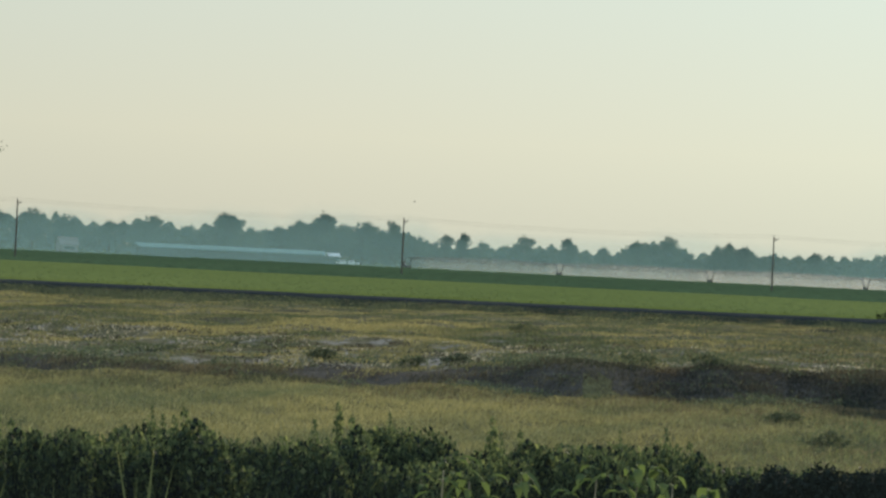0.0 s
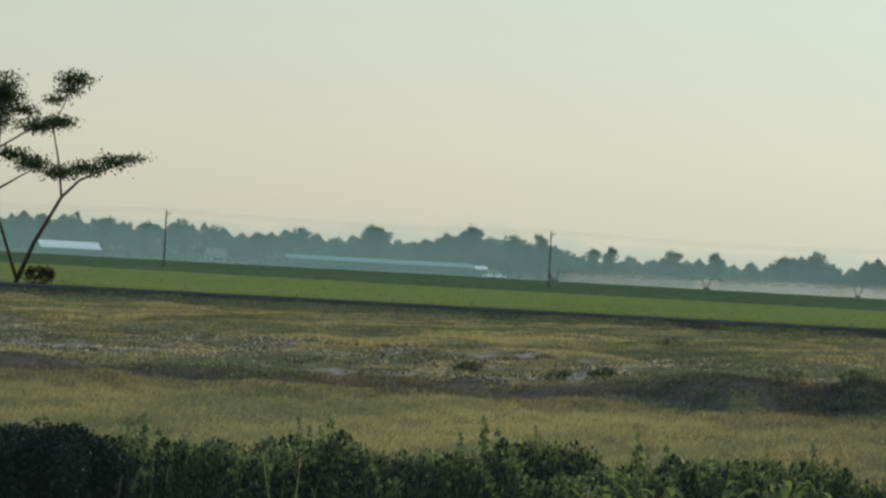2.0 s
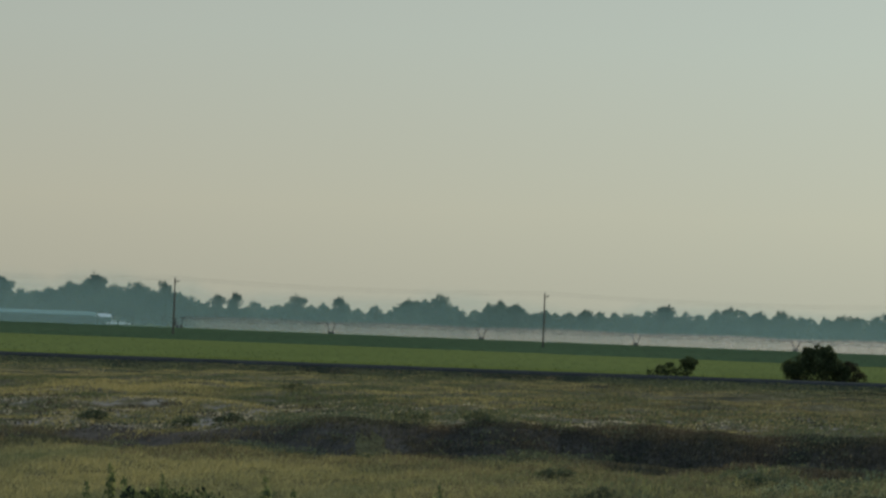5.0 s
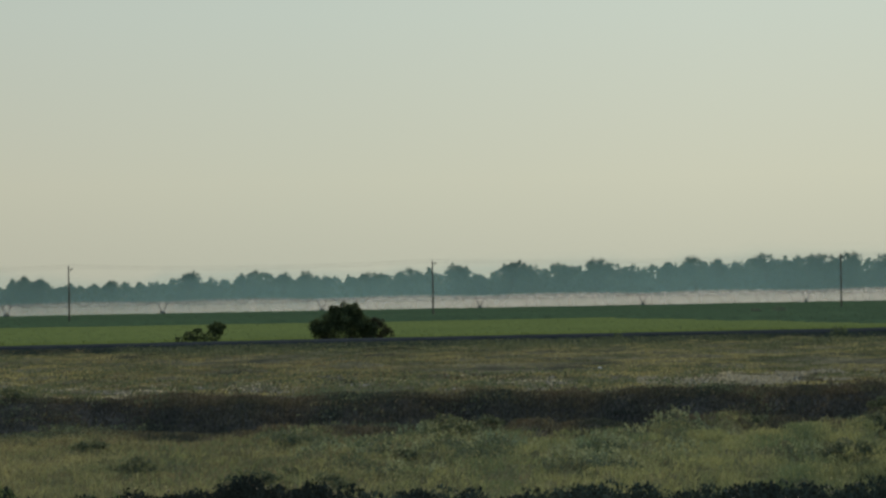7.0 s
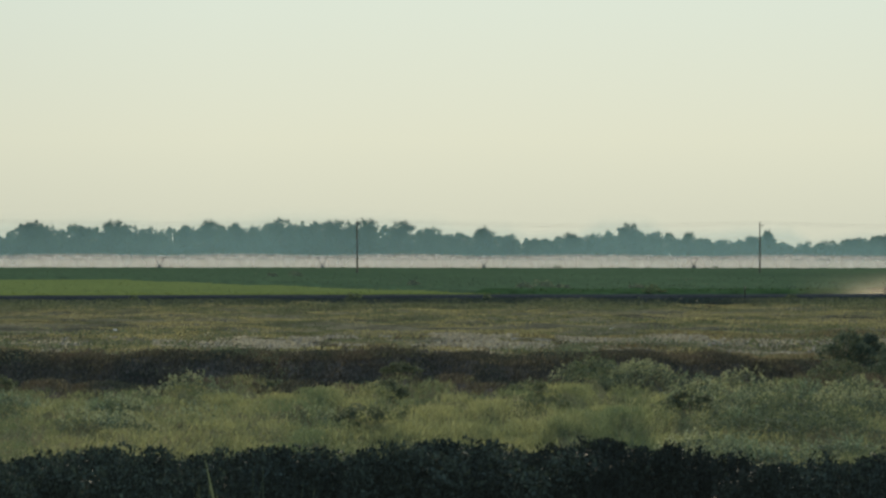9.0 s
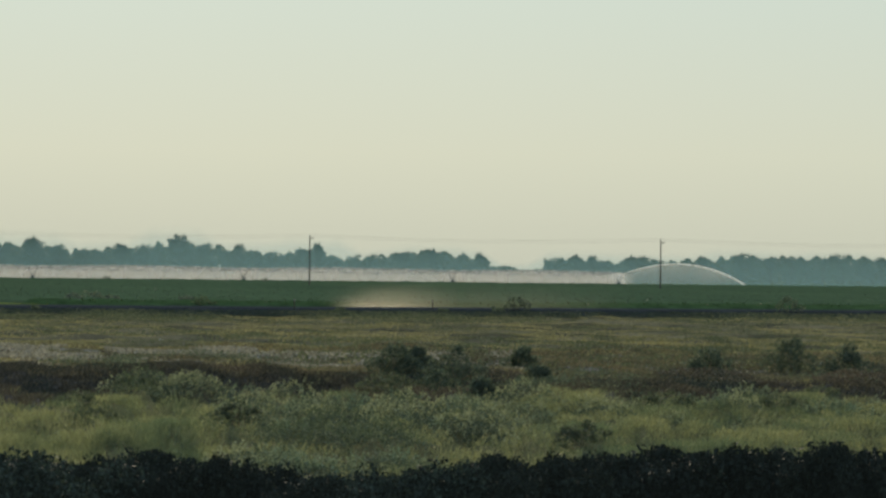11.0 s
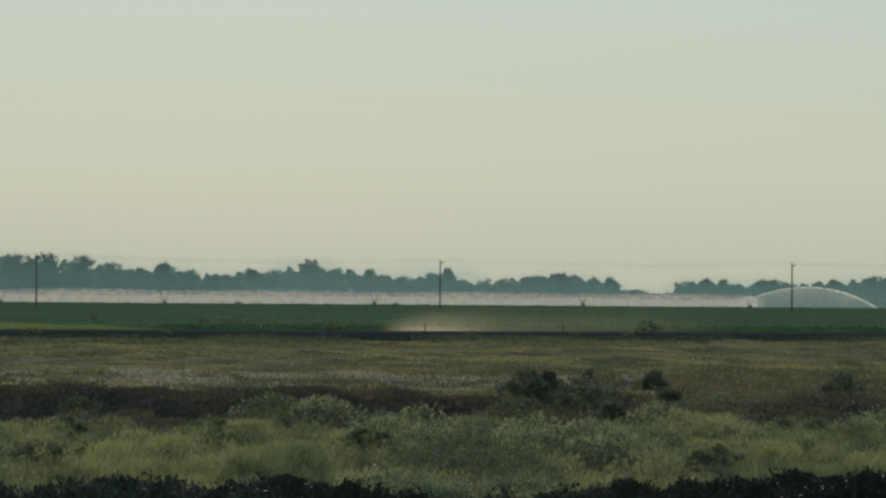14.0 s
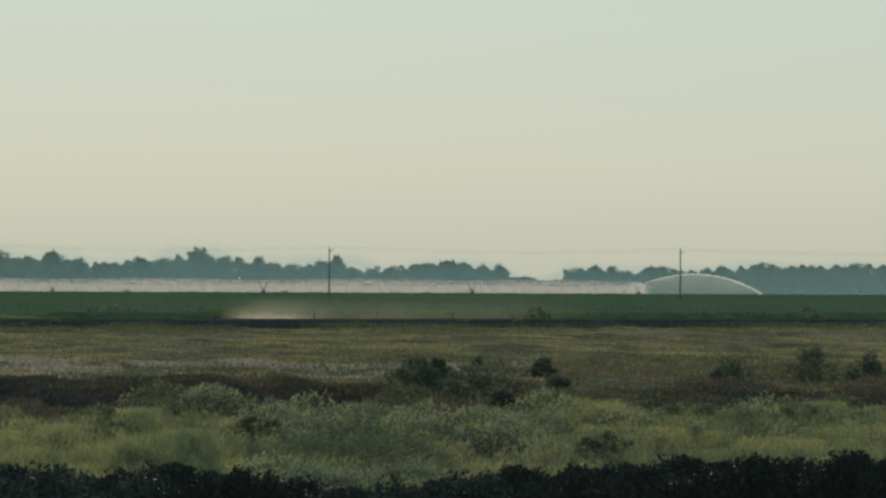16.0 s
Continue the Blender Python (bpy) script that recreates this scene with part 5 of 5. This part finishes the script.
# ---- weeds standing in the ditch and meadow ----
def build_weeds():
    tall = [(11.75, 99, 0.75), (12.1, 100, 0.6), (12.75, 98, 0.85), (12.5, 95, 0.7), (13.9, 108, 0.6), (14.2, 98, 0.5), (17.1, 106, 0.75), (18.45, 107, 0.8), (19.4, 105, 0.8), (13.2, 92, 0.55), (11.6, 93, 0.5)]
    for th, d, size in tall:
        r, d = size * 0.88, d - 2
        lumps = [(0, 0, r * 0.75, r * 0.8, r * 0.8, r * 0.7), (r * 0.7, 0.1, r * 0.55, r * 0.6, r * 0.6, r * 0.5), (-r * 0.7, 0, r * 0.5, r * 0.6, r * 0.6, r * 0.5), (0.1, 0, r * 1.2, r * 0.45, r * 0.45, r * 0.4)]
        shrub("ditch_weed", ground_at(th, d, 0.05), lumps, 2200, 0.085, M_DITCHWEED, 5, "bushy grey-green weed growing in the ditch", "weed", "ditch weeds", stem_mat=M_STRAWSTEM)
    low = [(8.65, 78, 0.55), (9.1, 77.5, 0.5), (10.5, 64, 0.5), (12.8, 72, 0.55), (12.0, 73, 0.45), (13.4, 69, 0.5), (7.4, 84, 0.4), (11.6, 83, 0.5), (10.6, 84, 0.45), (4.2, 86, 0.35), (-2.6, 84, 0.4), (-15.7, 98, 0.4), (-14.9, 99, 0.35), (-13.8, 137, 0.45), (-17.2, 100, 0.35), (-11.8, 98, 0.45), (-10.6, 96, 0.4), (-6.0, 82, 0.35), (1.8, 88, 0.4), (14.9, 76, 0.5), (16.4, 74, 0.5)]
    low += [(rng.uniform(3.5, 22), rng.uniform(62, 89), rng.uniform(0.3, 0.55)) for _ in range(22)]
    low += [(rng.uniform(-10, 4), rng.uniform(60, 90), rng.uniform(0.28, 0.5)) for _ in range(14)]
    for th, d, r in low:
        lumps = [(0, 0, r * 0.5, r * 0.9, r * 0.7, r * 0.5), (r * 0.7, 0, r * 0.4, r * 0.7, r * 0.6, r * 0.4), (-r * 0.8, 0, r * 0.35, r * 0.7, r * 0.6, r * 0.35)]
        shrub("meadow_weed", ground_at(th, d, 0.03), lumps, 900, 0.07, M_SOFTWEED, 4, "low leafy weed clump in long grass", "weed", "meadow weeds", stem_mat=M_STRAWSTEM)
    for th, d, s in ((-0.645, 129, 0.085), (7.79, 138, 0.085)):
        g = Geo()
        g.add([(-s, -s * 0.5, 0.02), (s, -s * 0.4, 0.0), (s * 0.8, s * 0.6, 0.05), (-s * 0.9, s * 0.5, 0.03), (-s * 0.3, -s * 0.2, s * 0.9), (s * 0.6, 0.0, s * 0.7), (s * 0.4, s * 0.4, s * 0.6), (-s * 0.5, s * 0.3, s * 0.8)],
              [(3, 2, 1, 0), (4, 5, 6, 7), (0, 1, 5, 4), (1, 2, 6, 5), (2, 3, 7, 6), (3, 0, 4, 7)])
        ob = new("litter", g.mesh("litter", M_PAPER))
        ob.location = ground_at(th, d, -0.02) + np.array([0, 0, 0.22])
        tagged(ob, "crumpled scrap of white litter in dry grass", "litter", "litter scraps")


build_weeds()


# ---- the hedge of rank growth close before the lens ----
def bush_meshes(mat, size):
    """A rank bush: leafy heads of uneven height over a dense shade-coloured body. Gives the two meshes."""
    heads = []
    lit = mat is M_BUSH
    for k in range(15):
        a, r, h = rng.uniform(0, 6.28), rng.uniform(0.1, 0.66), rng.uniform(0.10, 0.26)
        heads.append((math.cos(a) * r, math.sin(a) * r * 0.7, 2.26 - h - 0.22 * r * r - rng.uniform(0, 0.17 if lit else 0.10), h * 0.9, h * 0.9, h))
    shoots = [(rng.uniform(-0.5, 0.5), rng.uniform(-0.35, 0.1), rng.uniform(2.0, 2.2), 0.05, 0.05, 0.16) for _ in range(1 if lit else 0)]
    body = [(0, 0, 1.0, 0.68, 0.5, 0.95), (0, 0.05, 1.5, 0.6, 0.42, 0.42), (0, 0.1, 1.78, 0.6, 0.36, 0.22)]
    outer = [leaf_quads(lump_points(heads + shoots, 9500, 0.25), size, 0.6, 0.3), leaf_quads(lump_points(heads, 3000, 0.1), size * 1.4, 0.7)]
    # the shade inside the bush is put into this darker leaf colour
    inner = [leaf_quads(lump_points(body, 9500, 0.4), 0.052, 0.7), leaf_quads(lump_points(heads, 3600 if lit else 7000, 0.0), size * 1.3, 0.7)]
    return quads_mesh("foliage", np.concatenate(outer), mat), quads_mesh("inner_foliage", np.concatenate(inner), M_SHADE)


def build_hedge():
    heights = [(-28.5, 298), (-24.2, 306), (-23.4, 318), (-22.8, 334), (-21.3, 297), (-20.7, 313), (-19.7, 298), (-18.85, 314), (-17.9, 334), (-17.1, 315), (-16.75, 296), (-15.97, 275), (-15.6, 303), (-15.3, 334), (-14.6, 330), (-14.0, 310), (-13.4, 292), (-12.4, 294), (-11.7, 309), (-11.1, 310), (-10.4, 318), (-9.6, 322), (-8.0, 322), (-6.5, 304), (-5.2, 326), (-3.8, 334), (0, 329), (3.2, 331), (5.0, 328), (7.7, 327), (9.0, 330), (9.7, 368), (11.3, 372), (12.2, 340), (13.7, 326), (15.5, 312), (18.5, 300), (21, 298)]
    kinds = {}
    hb, hd = [h[0] for h in heights], [h[1] for h in heights]
    i = 0
    for row, (base, step) in enumerate(((19.6, 0.72), (22.6, 0.95))):
        for th in np.arange(-29 + 0.4 * row, 22, step):
            i += 1
            # outside the leafy stretch, foreground shade is put into darker leaf materials
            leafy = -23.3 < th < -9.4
            # the first dim stretch puts a faint glass reflection into paler leaves
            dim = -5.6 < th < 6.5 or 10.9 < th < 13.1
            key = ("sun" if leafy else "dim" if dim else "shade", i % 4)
            d = base + 0.8 * math.sin(i * 2.1)
            drop = float(np.interp(th, hb, hd)) + 14 * row + (6 if leafy else 8 if th < 4.0 else -3) + (4 if leafy else 2) * math.sin(i * 1.7)
            s = (EYE - drop * d / 5955) / 2.22
            wide = (0.68 if leafy else 0.85) + 0.12 * math.sin(i * 3.3)
            m = Matrix.LocRotScale(Vector(at(th, d)), Euler((0, 0, 0.3 * math.sin(i))), Vector((wide, wide, s)))
            label = "rank leafy green bush beside the track" if leafy else "dense bush beside the track, coloured dark for shade"
            if key not in kinds:
                root = new("track_bush")
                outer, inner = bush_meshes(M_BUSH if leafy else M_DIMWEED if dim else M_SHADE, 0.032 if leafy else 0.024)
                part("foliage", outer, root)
                part("inner_foliage", inner, root, "inner leaves coloured dark for shade")
                for k in range(2 if leafy else 1):
                    g = Geo()
                    x = rng.uniform(-0.5, 0.5)
                    g.tube([(x * 0.4, 0, -0.1), (x * 0.8 + rng.normal(0, 0.05), rng.normal(0.0, 0.15), 1.2), (x + rng.normal(0, 0.1), rng.normal(0.0 if not leafy else -0.2, 0.15), 2.0)], [0.014, 0.010, 0.004], 5)
                    part("stem", g.mesh("stem", M_STRAWSTEM if leafy else M_BARK, True), root)
                kinds[key] = root
            else:
                root = copy_thing(kinds[key], Matrix.Identity(4))
            root.matrix_basis = m
            tagged(root, label, "bush", "bushes along the track")


build_hedge()


def build_reeds():
    """Tall pale grasses standing in the hedge."""
    for th, n, h in ((-20.1, 9, 2.55), (-17.4, 6, 2.25), (-16.5, 7, 2.2), (-21.6, 5, 2.3), (-23.1, 6, 2.3), (-13.5, 6, 2.25), (-11.0, 4, 2.2), (0.9, 16, 2.38), (1.4, 18, 2.44), (1.9, 16, 2.40), (2.3, 12, 2.33)):
        root = new("tall_reed")
        root.location = at(th, 18.4)
        tagged(root, "tall pale yellow-green grass clump in a hedge" if th < 0 else "tall dull green grass clump in a dark hedge", "grass clump", "tall grasses in the hedge")
        for k in range(n):
            a, r = rng.uniform(0, 6.28), rng.uniform(0.02, 0.16)
            top = h * rng.uniform(0.85, 1.0)
            x, y = math.cos(a) * r, math.sin(a) * r * 0.5
            w = 0.012
            line = np.array([(x * 0.3, y * 0.3, -0.05), (x * 0.6, y * 0.6, top * 0.5), (x, y, top * 0.85), (x * 1.8, y * 1.4, top)])
            g = Geo()
            side = np.array([math.cos(a + 1.2), math.sin(a + 1.2), 0]) * w
            ww = np.array([0.7, 1.0, 0.8, 0.05])[:, None]
            g.add(np.concatenate([line - side * ww, line + side * ww]), [(i, i + 1, i + 5, i + 4) for i in range(3)])
            part("blade", g.mesh("blade", M_REED if th < 0 else M_WEED), root)


build_reeds()


def build_broadleaf():
    """Rank plants with big soft leaves that stand out of the hedge."""
    for th, h, n in ((-15.2, 2.50, 38), (-14.75, 2.44, 30), (-11.9, 2.50, 36), (-11.3, 2.47, 32), (-12.6, 2.50, 24), (-10.7, 2.43, 26), (-13.9, 2.44, 18)):
        root = new("broadleaf_weed")
        root.location = at(th, 18.0)
        tagged(root, "rank weed with large soft bright green leaves", "weed", "broadleaf weeds in the hedge")
        g = Geo().tube([(0, 0, -0.05), (0.02, 0.01, h * 0.5), (0.05, 0, h * 0.95)], [0.014, 0.010, 0.004], 6)
        part("stem", g.mesh("stem", M_STRAWSTEM, True), root)
        for k in range(n):
            a, long, z = 2.4 * k + rng.uniform(-0.4, 0.4), rng.uniform(0.07, 0.13), h * (0.78 + 0.2 * rng.random())
            out = np.array([math.cos(a), math.sin(a), 0])
            side = np.array([-out[1], out[0], 0])
            rise, reach = rng.uniform(-0.3, 0.8), rng.random()
            g = Geo()
            pts = []
            for u, w in ((0, 0.06), (0.25, 0.8), (0.55, 1.0), (0.8, 0.6), (1.0, 0.04)):
                mid = np.array([0.04, 0, z]) + out * (0.16 * reach + long * u) + np.array([0, 0, long * (rise * u - 0.75 * u * u)])
                half = side * long * 0.24 * w
                pts += [mid - half + (0, 0, 0.012 * w), mid, mid + half + (0, 0, 0.012 * w)]
            g.add(np.array(pts), [(3 * i + j, 3 * i + 3 + j, 3 * i + 4 + j, 3 * i + 1 + j) for i in range(4) for j in range(2)])
            part("leaf", g.mesh("leaf", M_BROADLEAF, True), root)


build_broadleaf()


# ---- dust behind a far vehicle, and a bird ----
DUST = []


def build_dust():
    """Dust hanging over the road: bowed veils of different density, adrift."""
    spec = [(9.55, 2.4, 1.3, 0.5, 0), (9.95, 3.6, 2.0, 0.5, 1), (10.4, 4.8, 2.3, 0.40, 1), (10.95, 5.5, 2.4, 0.17, 2), (11.7, 6.5, 2.4, 0.15, 2), (12.7, 8.0, 2.4, 0.14, 3), (13.8, 8.0, 2.4, 0.12, 3), (9.8, 2.0, 0.65, 1.0, 0), (10.25, 3.0, 0.6, 1.0, 0)]
    for i, (th, w, h, dens, lag) in enumerate(spec):
        g = Geo()
        u, q = np.linspace(-1, 1, 13), np.linspace(0, 1, 8)
        U, Q = np.meshgrid(u, q, indexing="ij")
        P = np.stack([U * w, 0.8 * U ** 2 + 0.3 * Q, Q * h], -1)
        D = dens * np.clip(1 - U ** 2, 0, 1) ** 1.5 * (1 - Q) ** 1.1
        f = [(a * 8 + b, (a + 1) * 8 + b, (a + 1) * 8 + b + 1, a * 8 + b + 1) for a in range(12) for b in range(7)]
        g.add(P, f, D.ravel())
        ob = new("dust_cloud", g.mesh("dust_cloud", M_DUST, True))
        tagged(ob, "thin sunlit tan dust cloud hanging over the road", "dust", "road dust clouds")
        DUST.append((ob, th, lag, i))


build_dust()


def build_bird():
    root = new("bird")
    root.scale = (0.42, 0.42, 0.42)
    tagged(root, "small dark bird flying over the fields", "bird")
    part("body", Geo().tube([(-0.16, 0, 0), (-0.08, 0, 0.01), (0.03, 0, 0), (0.10, 0, 0.0), (0.2, 0, 0.01)], [0.01, 0.035, 0.045, 0.03, 0.012], 7).mesh("body", M_BIRD, True), root)
    wings = []
    for s in (-1, 1):
        g = Geo().add([(-0.10, 0, 0.02), (-0.07, s * 0.18, 0.05), (0.02, s * 0.30, 0.03), (0.08, 0, 0.02), (-0.10, 0, 0.035), (-0.07, s * 0.18, 0.06), (0.02, s * 0.30, 0.035), (0.08, 0, 0.035)],
                      [(0, 1, 2, 3), (7, 6, 5, 4), (0, 4, 5, 1), (1, 5, 6, 2), (2, 6, 7, 3)])
        wings.append((s, part("wing", g.mesh("wing", M_BIRD), root)))
    return root, wings


BIRD, WINGS = build_bird()


def motions():
    # the bird crosses to the left early on and flies off
    track = [(0.0, -15.75, 6.02), (0.3, -16.87, 6.34), (0.5, -17.50, 6.24), (1.0, -19.33, 6.43), (1.5, -21.2, 6.5), (3.0, -27.0, 7.0), (5.0, -36, 7.5), (16.0, -80, 12.0)]
    walk(BIRD, [(t, pose(*at(th, 150, z), 0, 0, 180 - th)) for t, th, z in track])
    for s, wing in WINGS:
        walk(wing, [(0.25 * k, pose(0, 0, 0, s * (28 if k % 2 else -18))) for k in range(65)])
    # water sways a little in its fall
    for i, (ob, a) in enumerate(SPRAYS):
        rows = []
        for k in range(17):
            rows.append((float(k), pose(a[0] + 0.5 * math.sin(1.7 * k + i * 2.1), a[1], a[2] + 0.05 * math.sin(2.3 * k + i))))
        walk(ob, rows)
    gun, o = GUN
    walk(gun, [(float(k), pose(o[0], o[1], o[2], 0, 0.5 * math.sin(0.9 * k), 1.5 * math.sin(0.7 * k + 2))) for k in range(17)])
    # the dust runs along the road with its vehicle
    head = [(0.0, 14.2), (5.0, 13.2), (9.0, 12.0), (10.0, 11.7), (12.4, 10.15), (14.5, 9.5), (15.0, 9.3), (16.0, 8.8)]
    ht, hb = [r[0] for r in head], [r[1] for r in head]
    for ob, th, lag, i in DUST:
        rows = []
        for t in np.arange(0, 16.01, 1.0):
            b = float(np.interp(t, ht, hb)) - 9.5 + th
            b = b if lag < 2 else th + 0.35 * (float(np.interp(t, ht, hb)) - 9.5)
            p = ground_at(b, 254.5 + 0.4 * (i % 3))
            rows.append((float(t), pose(p[0], p[1], 0.2, 0, 0, -b)))
        walk(ob, rows)


motions()
